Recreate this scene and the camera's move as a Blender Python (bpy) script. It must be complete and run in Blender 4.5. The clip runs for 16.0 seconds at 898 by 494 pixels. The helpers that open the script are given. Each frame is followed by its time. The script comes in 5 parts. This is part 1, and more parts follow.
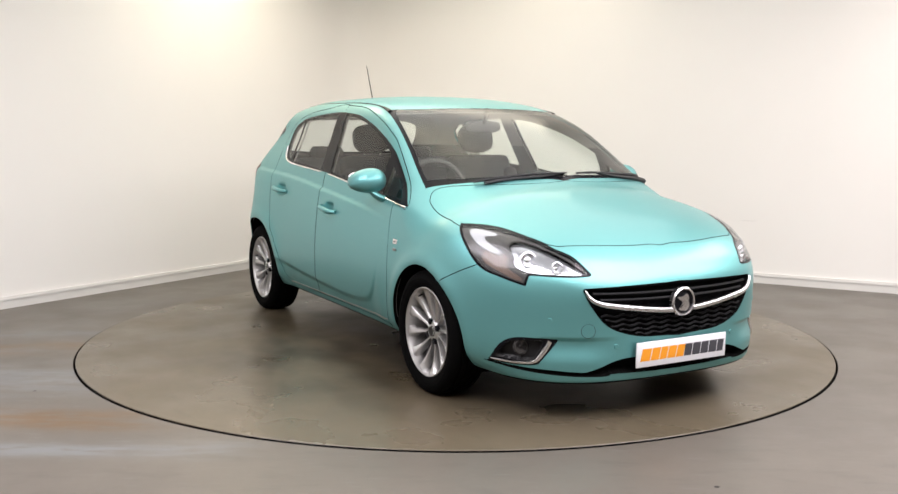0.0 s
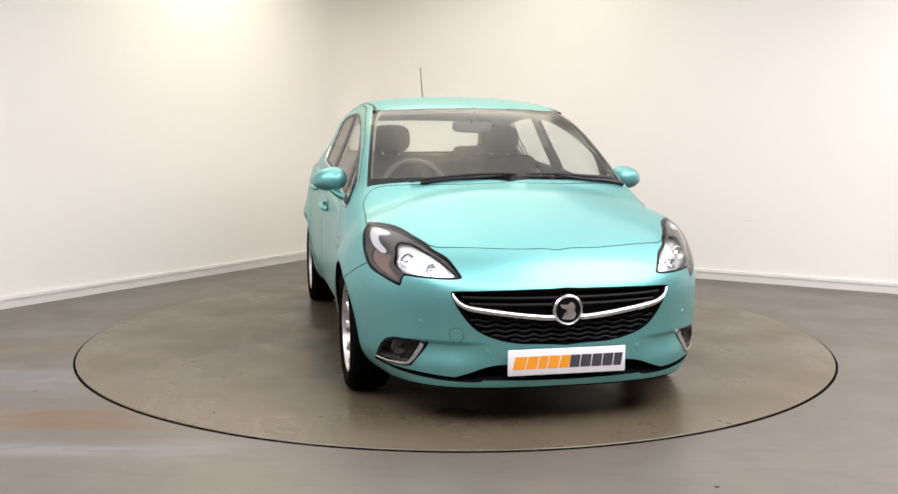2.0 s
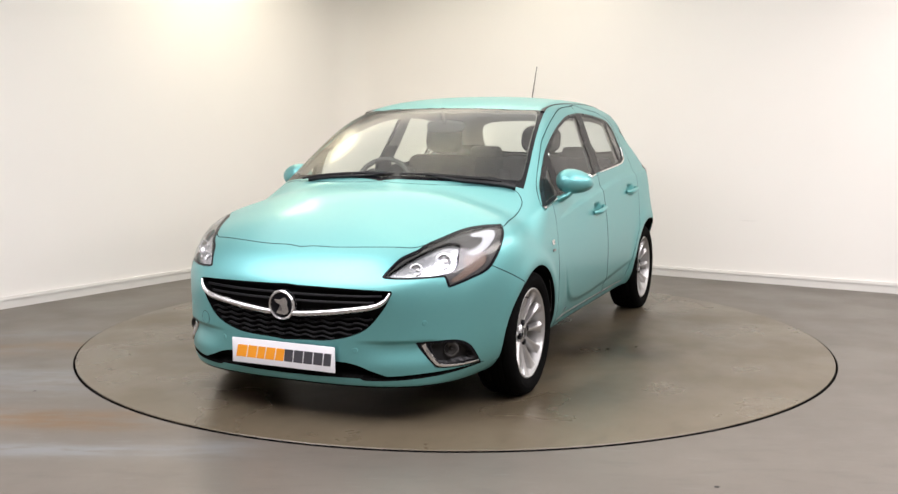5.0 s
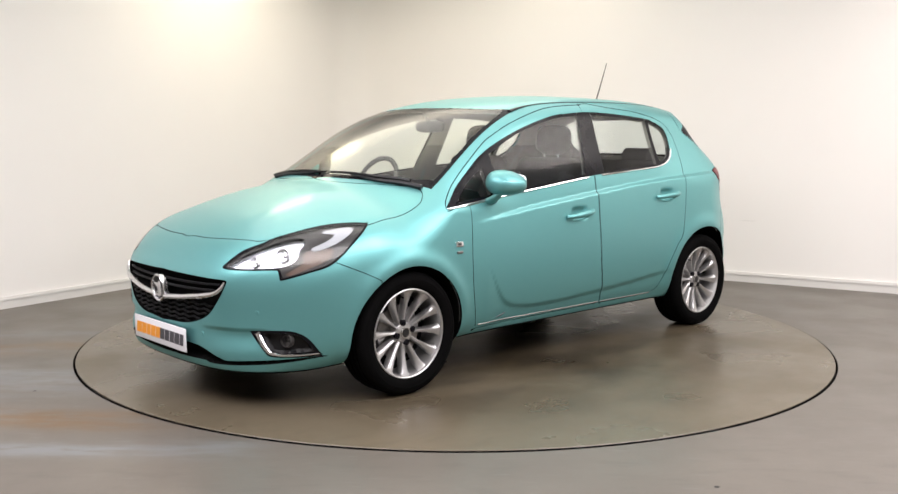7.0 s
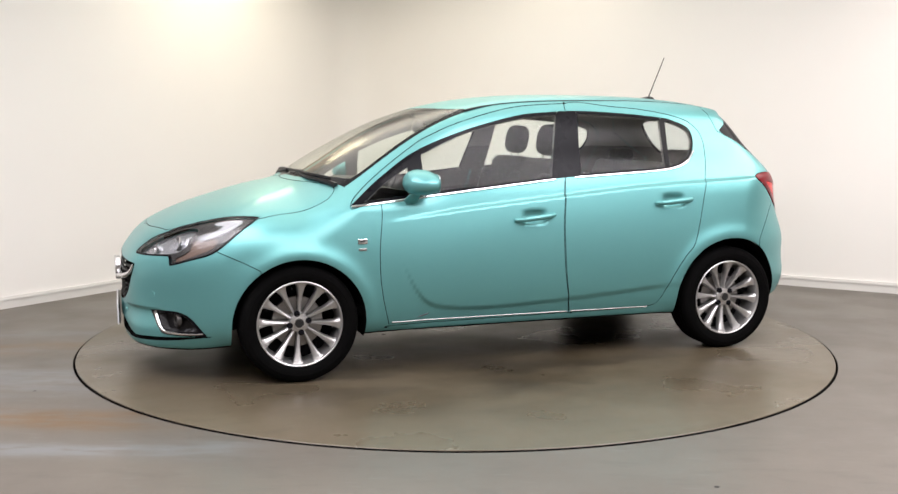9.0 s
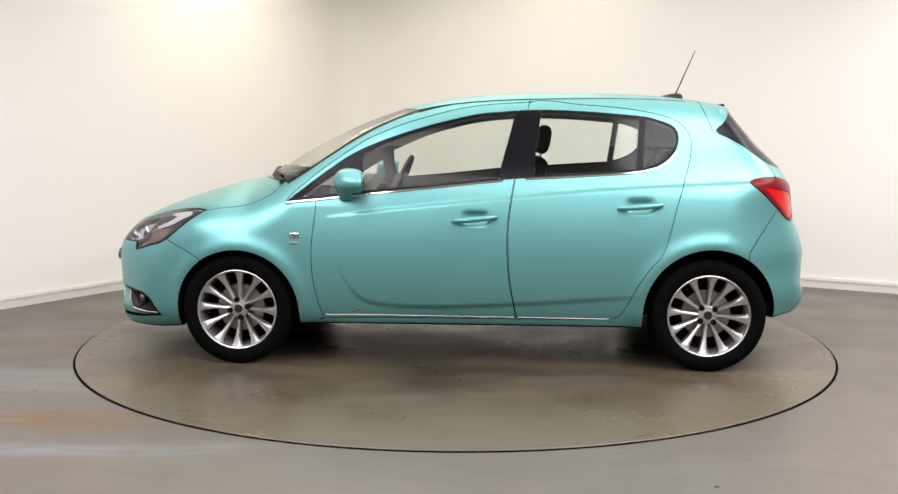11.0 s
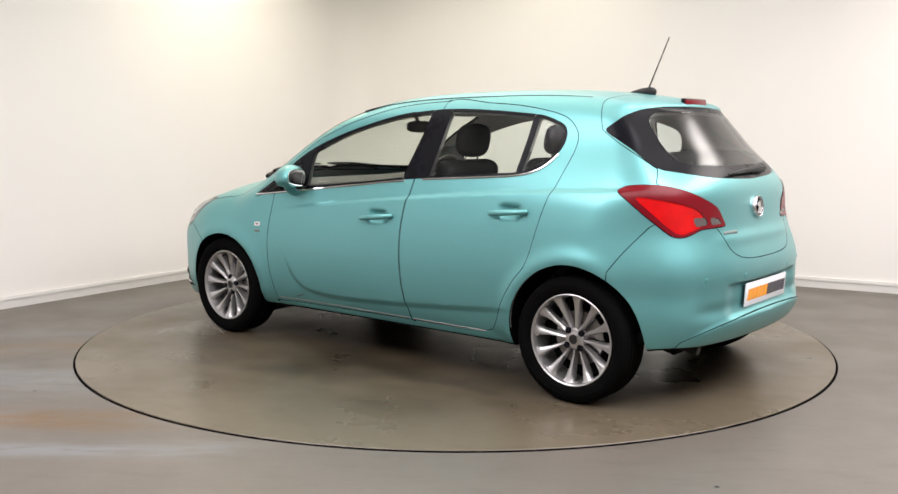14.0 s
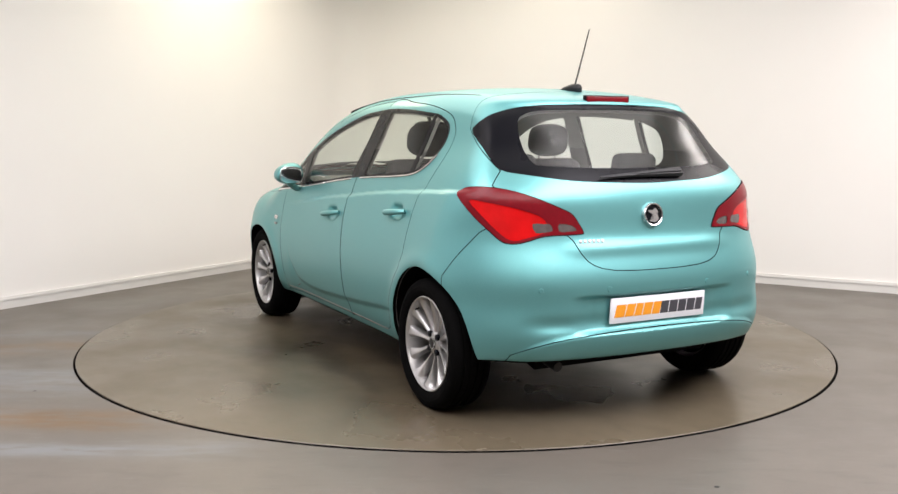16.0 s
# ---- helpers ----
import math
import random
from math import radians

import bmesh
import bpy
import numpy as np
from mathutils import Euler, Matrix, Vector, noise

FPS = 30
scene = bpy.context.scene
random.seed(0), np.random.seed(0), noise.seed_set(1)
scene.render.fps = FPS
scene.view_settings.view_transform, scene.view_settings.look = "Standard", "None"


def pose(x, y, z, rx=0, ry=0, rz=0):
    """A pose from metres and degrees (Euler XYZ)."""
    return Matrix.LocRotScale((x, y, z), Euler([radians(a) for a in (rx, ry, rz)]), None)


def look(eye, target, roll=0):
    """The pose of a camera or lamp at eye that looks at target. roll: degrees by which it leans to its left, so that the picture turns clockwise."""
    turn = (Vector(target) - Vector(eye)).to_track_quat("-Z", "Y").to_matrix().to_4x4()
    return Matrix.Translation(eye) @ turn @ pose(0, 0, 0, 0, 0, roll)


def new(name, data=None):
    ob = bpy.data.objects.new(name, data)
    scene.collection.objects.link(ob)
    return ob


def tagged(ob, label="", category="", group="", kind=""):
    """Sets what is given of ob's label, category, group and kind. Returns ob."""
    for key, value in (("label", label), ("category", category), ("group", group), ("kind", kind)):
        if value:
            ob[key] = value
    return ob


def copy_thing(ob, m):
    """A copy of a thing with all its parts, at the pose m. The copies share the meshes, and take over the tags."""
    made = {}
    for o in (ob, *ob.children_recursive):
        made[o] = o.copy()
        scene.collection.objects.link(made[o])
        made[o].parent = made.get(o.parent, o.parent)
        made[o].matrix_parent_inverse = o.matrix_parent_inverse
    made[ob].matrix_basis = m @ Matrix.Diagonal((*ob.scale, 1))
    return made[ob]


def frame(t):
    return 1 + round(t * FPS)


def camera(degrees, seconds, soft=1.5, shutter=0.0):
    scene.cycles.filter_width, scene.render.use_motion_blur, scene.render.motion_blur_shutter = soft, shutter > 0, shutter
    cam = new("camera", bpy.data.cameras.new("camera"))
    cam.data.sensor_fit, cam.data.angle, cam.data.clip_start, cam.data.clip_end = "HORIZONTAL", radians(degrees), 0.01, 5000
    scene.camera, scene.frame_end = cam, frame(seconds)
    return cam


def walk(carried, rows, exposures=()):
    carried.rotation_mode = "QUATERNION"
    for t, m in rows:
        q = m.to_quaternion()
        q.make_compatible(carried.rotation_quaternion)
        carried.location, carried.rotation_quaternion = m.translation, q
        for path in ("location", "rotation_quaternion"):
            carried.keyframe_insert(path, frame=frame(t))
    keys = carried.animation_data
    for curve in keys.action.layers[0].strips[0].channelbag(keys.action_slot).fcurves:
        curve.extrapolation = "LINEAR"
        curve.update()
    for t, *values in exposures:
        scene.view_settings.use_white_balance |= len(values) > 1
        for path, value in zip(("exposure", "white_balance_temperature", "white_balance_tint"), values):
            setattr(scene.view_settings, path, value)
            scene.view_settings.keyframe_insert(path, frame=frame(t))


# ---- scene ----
cam = camera(50.63, 16.0)
EYE = pose(0, -5.855, 1.254, 90 - 6.858, -0.2, 0.393)
walk(cam, [(0.0, EYE), (16.0, EYE)])
scene.view_settings.exposure = 0.26

# heading of the car and the turntable, degrees, time by time
TURNS = [(0.0, -60.67), (0.5, -62.5), (1.0, -66.24), (1.5, -71.28), (2.0, -77.4), (2.5, -83.25), (3.0, -89.36), (3.5, -95.15), (4.0, -101.3), (4.5, -107.12), (5.0, -113.2),
         (6.0, -124.95), (7.5, -142.5), (8.0, -148.5), (8.5, -154.25), (9.0, -160.4), (10.0, -171.8), (11.5, -188.85), (12.0, -194.8), (12.5, -200.6), (13.0, -206.65),
         (13.5, -212.46), (14.0, -218.45), (14.5, -224.17), (15.0, -230.25), (15.5, -235.93), (16.0, -242.0)]
CAR_ON_TABLE = (-0.125, 0.043)
TABLE_RADIUS = 2.225

# ---- light: a closed studio with unseen ceiling lamps ----
world = bpy.data.worlds.new("world")
scene.world = world
world.use_nodes = True
world.node_tree.nodes["Background"].inputs["Color"].default_value = (0.9, 0.9, 1.0, 1)
world.node_tree.nodes["Background"].inputs["Strength"].default_value = 0.05
CEILING = 3.05


def ceiling_lamp(x, y, sx, sy, watts, colour, aim=None, z=CEILING - 0.06):
    data = bpy.data.lights.new("unseen_ceiling_light", "AREA")
    data.shape, data.size, data.size_y, data.energy, data.color = "RECTANGLE", sx, sy, watts, colour
    ob = new("unseen_ceiling_light", data)
    ob.matrix_world = look((x, y, z), aim) if aim else pose(x, y, z)
    return ob


WARM, COOL, WHITE = (1.0, 0.90, 0.75), (0.97, 0.92, 0.98), (1.0, 0.925, 0.89)
# one broad soft panel and a small warm one over the turntable, cool ones towards the camera's end, warm ones by the wall
# the 3.2 m WARM lamp and the WHITE one are added fill for the walls
LAMPS = [(0.1, 0.0, 4.8, 3.6, 66, (1.0, 0.94, 0.91)), (-0.15, 0.25, 1.1, 0.5, 14, (1.0, 0.90, 0.62)), (-1.85, 2.15, 0.5, 0.5, 8, (1.0, 0.88, 0.6)), (-0.3, 2.3, 3.2, 1.0, 23, WARM),
         (-2.3, -2.9, 2.8, 2.2, 115, COOL), (2.5, -2.8, 2.8, 2.2, 138, COOL), (0.2, -4.2, 4.6, 1.6, 122, (0.99, 0.935, 0.94)), (3.9, -0.5, 1.4, 2.6, 75, WHITE)]
for lamp in LAMPS:
    ceiling_lamp(*lamp)


# ---- materials ----
def material(name, base, rough=0.5, metal=0.0, vary=0.0, scale=20.0, bumps=0.0, bump_scale=200.0, coat=0.0, coat_rough=0.03, rough_vary=0.0, spec=0.5):
    m = bpy.data.materials.new(name)
    m.use_nodes = True
    nt = m.node_tree
    b = nt.nodes["Principled BSDF"]
    b.inputs["Base Color"].default_value = (*base, 1)
    b.inputs["Roughness"].default_value = rough
    b.inputs["Metallic"].default_value = metal
    b.inputs["Coat Weight"].default_value = coat
    b.inputs["Coat Roughness"].default_value = coat_rough
    b.inputs["Specular IOR Level"].default_value = spec
    if vary or rough_vary or bumps:
        tc = nt.nodes.new("ShaderNodeTexCoord")
    if vary or rough_vary:
        n = nt.nodes.new("ShaderNodeTexNoise")
        n.inputs["Scale"].default_value, n.inputs["Detail"].default_value = scale, 5
        nt.links.new(tc.outputs["Object"], n.inputs["Vector"])
    if vary:
        mix = nt.nodes.new("ShaderNodeMix")
        mix.data_type = "RGBA"
        mix.inputs["A"].default_value = (*[c * (1 - vary) for c in base], 1)
        mix.inputs["B"].default_value = (*[min(1, c * (1 + vary)) for c in base], 1)
        nt.links.new(n.outputs["Fac"], mix.inputs["Factor"])
        nt.links.new(mix.outputs["Result"], b.inputs["Base Color"])
    if rough_vary:
        mr = nt.nodes.new("ShaderNodeMapRange")
        mr.inputs["To Min"].default_value, mr.inputs["To Max"].default_value = rough - rough_vary, rough + rough_vary
        nt.links.new(n.outputs["Fac"], mr.inputs["Value"])
        nt.links.new(mr.outputs["Result"], b.inputs["Roughness"])
    if bumps:
        n2 = nt.nodes.new("ShaderNodeTexNoise")
        n2.inputs["Scale"].default_value, n2.inputs["Detail"].default_value = bump_scale, 3
        nt.links.new(tc.outputs["Object"], n2.inputs["Vector"])
        bp = nt.nodes.new("ShaderNodeBump")
        bp.inputs["Strength"].default_value, bp.inputs["Distance"].default_value = bumps, 0.002
        nt.links.new(n2.outputs["Fac"], bp.inputs["Height"])
        nt.links.new(bp.outputs["Normal"], b.inputs["Normal"])
    return m


def glass_material(name, tint, base_gloss=0.06, gloss_rough=0.01):
    """Thin pane: lets light straight through, tinted, with a mirror gloss that grows towards grazing."""
    m = bpy.data.materials.new(name)
    m.use_nodes = True
    nt = m.node_tree
    nt.nodes.remove(nt.nodes["Principled BSDF"])
    out = nt.nodes["Material Output"]
    tr, gl, mx, lw, po, ad = (nt.nodes.new(k) for k in ("ShaderNodeBsdfTransparent", "ShaderNodeBsdfGlossy", "ShaderNodeMixShader", "ShaderNodeLayerWeight", "ShaderNodeMath", "ShaderNodeMath"))
    tr.inputs["Color"].default_value = (*tint, 1)
    gl.inputs["Roughness"].default_value = gloss_rough
    lw.inputs["Blend"].default_value = 0.5
    po.operation, ad.operation = "POWER", "MULTIPLY_ADD"
    po.inputs[1].default_value, ad.inputs[1].default_value, ad.inputs[2].default_value = 4.5, 0.85, base_gloss
    nt.links.new(lw.outputs["Facing"], po.inputs[0])
    nt.links.new(po.outputs[0], ad.inputs[0])
    nt.links.new(ad.outputs[0], mx.inputs["Fac"])
    nt.links.new(tr.outputs["BSDF"], mx.inputs[1])
    nt.links.new(gl.outputs["BSDF"], mx.inputs[2])
    nt.links.new(mx.outputs["Shader"], out.inputs["Surface"])
    return m


def paint_material():
    m = material("turquoise_metallic_paint", (0.14, 0.45, 0.45), 0.42, 0.72, coat=0.35, coat_rough=0.14)
    nt = m.node_tree
    b = nt.nodes["Principled BSDF"]
    tc, vo, mx, no = (nt.nodes.new(k) for k in ("ShaderNodeTexCoord", "ShaderNodeTexVoronoi", "ShaderNodeMix", "ShaderNodeTexNoise"))
    vo.inputs["Scale"].default_value = 900
    no.inputs["Scale"].default_value = 3.0
    nt.links.new(tc.outputs["Object"], vo.inputs["Vector"])
    nt.links.new(tc.outputs["Object"], no.inputs["Vector"])
    mx.data_type = "RGBA"
    mx.inputs["A"].default_value, mx.inputs["B"].default_value = (0.130, 0.375, 0.379, 1), (0.170, 0.440, 0.443, 1)
    nt.links.new(vo.outputs["Color"], mx.inputs["Factor"])
    nt.links.new(mx.outputs["Result"], b.inputs["Base Color"])
    mr = nt.nodes.new("ShaderNodeMapRange")
    mr.inputs["To Min"].default_value, mr.inputs["To Max"].default_value = 0.40, 0.46
    nt.links.new(no.outputs["Fac"], mr.inputs["Value"])
    nt.links.new(mr.outputs["Result"], b.inputs["Roughness"])
    return m


PAINT = paint_material()
GLASS = glass_material("side_glass", (0.88, 0.92, 0.90), 0.020, 0.14)
SCREEN = glass_material("windscreen_glass", (0.90, 0.94, 0.90), 0.06, 0.18)
BACKGLASS = glass_material("rear_glass", (0.84, 0.88, 0.88), 0.09, 0.16)
LENS = glass_material("clear_lens", (0.93, 0.94, 0.95), 0.035, 0.03)
RED_LENS = material("red_lens", (0.15, 0.003, 0.008), 0.3, 0.0, vary=0.25, scale=60, spec=0.22, coat=0.06)
RED_GLOW = material("bright_red_lens", (0.52, 0.004, 0.005), 0.22, 0.0, vary=0.3, scale=14, bumps=0.5, bump_scale=45, spec=0.3, coat=0.15)
GLOSS_BLACK = material("gloss_black_trim", (0.005, 0.005, 0.007), 0.28, spec=0.12, rough_vary=0.04, scale=8)
SATIN_BLACK = material("satin_black_plastic", (0.010, 0.010, 0.011), 0.42, spec=0.3, vary=0.3, scale=40, bumps=0.15, bump_scale=500)
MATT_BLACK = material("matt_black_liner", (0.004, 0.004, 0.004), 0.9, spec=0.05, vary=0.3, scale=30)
RUBBER = material("tyre_rubber", (0.003, 0.003, 0.003), 0.8, spec=0.03, vary=0.35, scale=25, bumps=0.2, bump_scale=300)
CHROME = material("chrome", (0.86, 0.87, 0.88), 0.08, 1.0, rough_vary=0.03, scale=15)
ALLOY = material("silver_alloy", (0.54, 0.535, 0.53), 0.38, 0.9, vary=0.06, scale=30, rough_vary=0.05)
DARK_ALLOY = material("dark_alloy", (0.022, 0.022, 0.022), 0.5, 0.5, vary=0.3, scale=30)
STEEL = material("brake_steel", (0.30, 0.29, 0.28), 0.4, 1.0, vary=0.2, scale=60)
REFLECTOR = material("lamp_reflector", (0.62, 0.63, 0.66), 0.26, 0.9, vary=0.25, scale=45, bumps=0.7, bump_scale=42)
CLEAR_REFLECTOR = material("reversing_lamp_reflector", (0.22, 0.19, 0.185), 0.22, 0.7, vary=0.3, scale=50, bumps=0.8, bump_scale=60)
SATIN_CHROME = material("satin_chrome", (0.74, 0.74, 0.75), 0.26, 1.0, rough_vary=0.04, scale=15)
LAMP_GREY = material("lamp_bezel", (0.075, 0.072, 0.07), 0.3, 0.5, vary=0.2, scale=30)
STRIP = material("white_light_strip", (0.46, 0.47, 0.49), 0.4, vary=0.08, scale=40, coat=0.2)
GRILLE_BLACK = material("grille_black_plastic", (0.006, 0.006, 0.007), 0.5, spec=0.14, vary=0.3, scale=40)
AMBER = material("amber_indicator", (0.17, 0.115, 0.09), 0.3, coat=0.2, vary=0.1)
WHITE_PLATE = material("white_plate", (0.80, 0.80, 0.83), 0.35, vary=0.03, scale=12, coat=0.3)
ORANGE = material("orange_print", (0.86, 0.33, 0.02), 0.4, vary=0.12, scale=9)
GREY_PRINT = material("dark_grey_print", (0.055, 0.055, 0.065), 0.4, vary=0.15, scale=9)
FABRIC = material("dark_seat_fabric", (0.045, 0.044, 0.046), 0.9, spec=0.1, vary=0.3, scale=120, bumps=0.4, bump_scale=700)
DASH = material("dark_dashboard_plastic", (0.085, 0.083, 0.08), 0.6, vary=0.2, scale=50, bumps=0.3, bump_scale=600)
HEADLINER = material("light_grey_headliner", (0.42, 0.41, 0.38), 0.9, vary=0.08, scale=90)
TRIM = material("grey_door_trim", (0.14, 0.138, 0.135), 0.8, vary=0.2, scale=60)
WALL = material("cream_white_wall_paint", (0.83, 0.81, 0.782), 0.75, vary=0.015, scale=2.5, bumps=0.1, bump_scale=90)
SKIRTING = material("white_skirting_paint", (0.70, 0.685, 0.66), 0.5, vary=0.03, scale=8)
CEIL = material("white_ceiling_paint", (0.78, 0.78, 0.77), 0.8, vary=0.03, scale=4)

# ---- mesh helpers ----
def mesh_object(name, verts, faces, mat, parent=None, label="", smooth=True, normals=None):
    me = bpy.data.meshes.new(name)
    me.from_pydata([tuple(v) for v in verts], [], [tuple(int(i) for i in f) for f in faces])
    me.materials.append(mat)
    if smooth:
        me.polygons.foreach_set("use_smooth", [True] * len(me.polygons))
    if normals is not None:
        me.normals_split_custom_set_from_vertices([tuple(n) for n in normals])
    me.update()
    ob = new(name, me)
    if parent:
        ob.parent = parent
    if label:
        tagged(ob, label)
    return ob


def part(name, bm, mat, parent, label="", smooth=True):
    me = bpy.data.meshes.new(name)
    bm.normal_update()
    bm.to_mesh(me)
    bm.free()
    me.materials.append(mat)
    if smooth:
        me.polygons.foreach_set("use_smooth", [True] * len(me.polygons))
        me.set_sharp_from_angle(angle=radians(38))
    ob = new(name, me)
    if parent:
        ob.parent = parent
    if label:
        tagged(ob, label)
    return ob


def box(bm, centre, size, bevel=0.0, m=None, segments=2):
    """A bevelled block added to bm."""
    made = bmesh.ops.create_cube(bm, size=1.0)["verts"]
    bmesh.ops.scale(bm, vec=size, verts=made)
    if bevel:
        edges = list({e for v in made for e in v.link_edges})
        r = bmesh.ops.bevel(bm, geom=edges, offset=bevel, segments=segments, affect="EDGES", profile=0.5)
        made = list({v for f in r["faces"] for v in f.verts} | {v for v in made if v.is_valid})
    t = Matrix.Translation(centre)
    bmesh.ops.transform(bm, matrix=(m @ t) if m else t, verts=made)
    return made


def lathe(bm, profile, steps, m=None, closed=False):
    """Turns (radius, height) pairs round the y axis: height goes along y."""
    rings = []
    for k in range(steps):
        a = 2 * math.pi * k / steps
        rings.append([bm.verts.new((r * math.cos(a), h, r * math.sin(a))) for r, h in profile])
    n = len(profile)
    for k in range(steps):
        p, q = rings[k], rings[(k + 1) % steps]
        for i in range(n if closed else n - 1):
            j = (i + 1) % n
            try:
                bm.faces.new((p[i], p[j], q[j], q[i]))
            except ValueError:
                pass
    if m:
        bmesh.ops.transform(bm, matrix=m, verts=[v for r in rings for v in r])
    return bm


def tube(bm, pts, radius, sides=8, flat=1.0, up=(0, 0, 1), caps=True):
    """A swept tube through pts; radius a number or one for each point; flat squeezes it along up."""
    pts = [Vector(p) for p in pts]
    rad = [float(r) for r in radius] if isinstance(radius, (list, tuple)) else [float(radius)] * len(pts)
    rings = []
    for i, p in enumerate(pts):
        d = (pts[min(i + 1, len(pts) - 1)] - pts[max(i - 1, 0)]).normalized()
        s = d.cross(Vector(up))
        s = s.normalized() if s.length > 1e-6 else Vector((1, 0, 0))
        u = s.cross(d).normalized()
        rings.append([bm.verts.new(p + rad[i] * (math.cos(2 * math.pi * k / sides) * s + flat * math.sin(2 * math.pi * k / sides) * u)) for k in range(sides)])
    for p, q in zip(rings, rings[1:]):
        for k in range(sides):
            bm.faces.new((p[k], p[(k + 1) % sides], q[(k + 1) % sides], q[k]))
    if caps:
        bm.faces.new(rings[0][::-1])
        bm.faces.new(rings[-1])
    return bm


def curve_through(pts, per=8, closed=False):
    """Catmull-Rom points through a few 2D or 3D controls."""
    p = np.array(pts, float)
    n, out = len(p), []
    for i in range(n if closed else n - 1):
        a, b, c, d = (p[(i + k) % n] if closed else p[min(max(i + k, 0), n - 1)] for k in (-1, 0, 1, 2))
        for k in range(per):
            t = k / per
            out.append(0.5 * (2 * b + (c - a) * t + (2 * a - 5 * b + 4 * c - d) * t * t + (3 * b - a - 3 * c + d) * t ** 3))
    if not closed:
        out.append(p[-1])
    return np.array(out)


# ---- the studio ----
CORNER, ALONG_LEFT, ALONG_RIGHT = Vector((-1.063, 4.165, 0)), Vector((-0.5355, -0.8445, 0)), Vector((0.872, -0.4895, 0))
FAR_LEFT, FAR_RIGHT = CORNER + ALONG_LEFT * 13, CORNER + ALONG_RIGHT * 12
BACK = FAR_LEFT + FAR_RIGHT - CORNER


def wall(name, path, thick=0.15, height=CEILING, mat=WALL, z0=0.0, label=""):
    """An upright slab along a path on the floor, thickened outwards (to the left of the path)."""
    bm = bmesh.new()
    pts = [Vector((p[0], p[1], 0)) for p in path]
    inner, outer = [], []
    for i, p in enumerate(pts):
        d = (pts[min(i + 1, len(pts) - 1)] - pts[max(i - 1, 0)]).normalized()
        n = Vector((-d.y, d.x, 0))
        inner.append((bm.verts.new(p + Vector((0, 0, z0))), bm.verts.new(p + Vector((0, 0, z0 + height)))))
        outer.append((bm.verts.new(p + n * thick + Vector((0, 0, z0))), bm.verts.new(p + n * thick + Vector((0, 0, z0 + height)))))
    for i in range(len(pts) - 1):
        bm.faces.new((inner[i][0], inner[i + 1][0], inner[i + 1][1], inner[i][1]))
        bm.faces.new((outer[i + 1][0], outer[i][0], outer[i][1], outer[i + 1][1]))
        bm.faces.new((inner[i][1], inner[i + 1][1], outer[i + 1][1], outer[i][1]))
        bm.faces.new((inner[i + 1][0], inner[i][0], outer[i][0], outer[i + 1][0]))
    for i in (0, -1):
        bm.faces.new((inner[i][0], inner[i][1], outer[i][1], outer[i][0]))
    bmesh.ops.recalc_face_normals(bm, faces=bm.faces)
    ob = part(name, bm, mat, None, label)
    return tagged(ob, label, kind="structure")


def corner_path(inset, radius=0.35, reach=(13, 12)):
    """Down the left wall, round the corner, along the right wall."""
    c = CORNER + (ALONG_LEFT + ALONG_RIGHT) * inset
    r = radius - inset
    a, b = c + ALONG_LEFT * r, c + ALONG_RIGHT * r
    arc = []
    for k in range(9):
        t = k / 8
        arc.append((1 - t) ** 2 * a + 2 * t * (1 - t) * c + t * t * b)
    return [c + ALONG_LEFT * (reach[0] - 0.2)] + arc + [c + ALONG_RIGHT * (reach[1] - 0.2)]


wall("wall_studio", corner_path(0.0), label="smooth cream-white painted studio wall with rounded corner")
wall("wall_back", [FAR_RIGHT, BACK, FAR_LEFT], label="plain cream-white painted studio wall behind")
wall("baseboard", corner_path(0.018), 0.017, 0.085, SKIRTING, label="white painted skirting board along the studio wall")
for k, h in ((0, 0.012),):
    wall("trim", corner_path(0.024), 0.0055, h, SKIRTING, 0.06, "thin moulded bead along the white skirting board")

bm = bmesh.new()
corners = [p + Vector((0, 0, CEILING)) for p in (CORNER + (CORNER - BACK) * 0.03, FAR_LEFT + (FAR_LEFT - FAR_RIGHT) * 0.03, BACK + (BACK - CORNER) * 0.03, FAR_RIGHT + (FAR_RIGHT - FAR_LEFT) * 0.03)]
low = [bm.verts.new(p) for p in corners]
bm.faces.new(low)
r = bmesh.ops.extrude_face_region(bm, geom=list(bm.faces))
bmesh.ops.translate(bm, vec=(0, 0, 0.12), verts=[v for v in r["geom"] if isinstance(v, bmesh.types.BMVert)])
bmesh.ops.recalc_face_normals(bm, faces=bm.faces)
tagged(part("ceiling", bm, CEIL, None), "plain white painted studio ceiling", kind="structure")


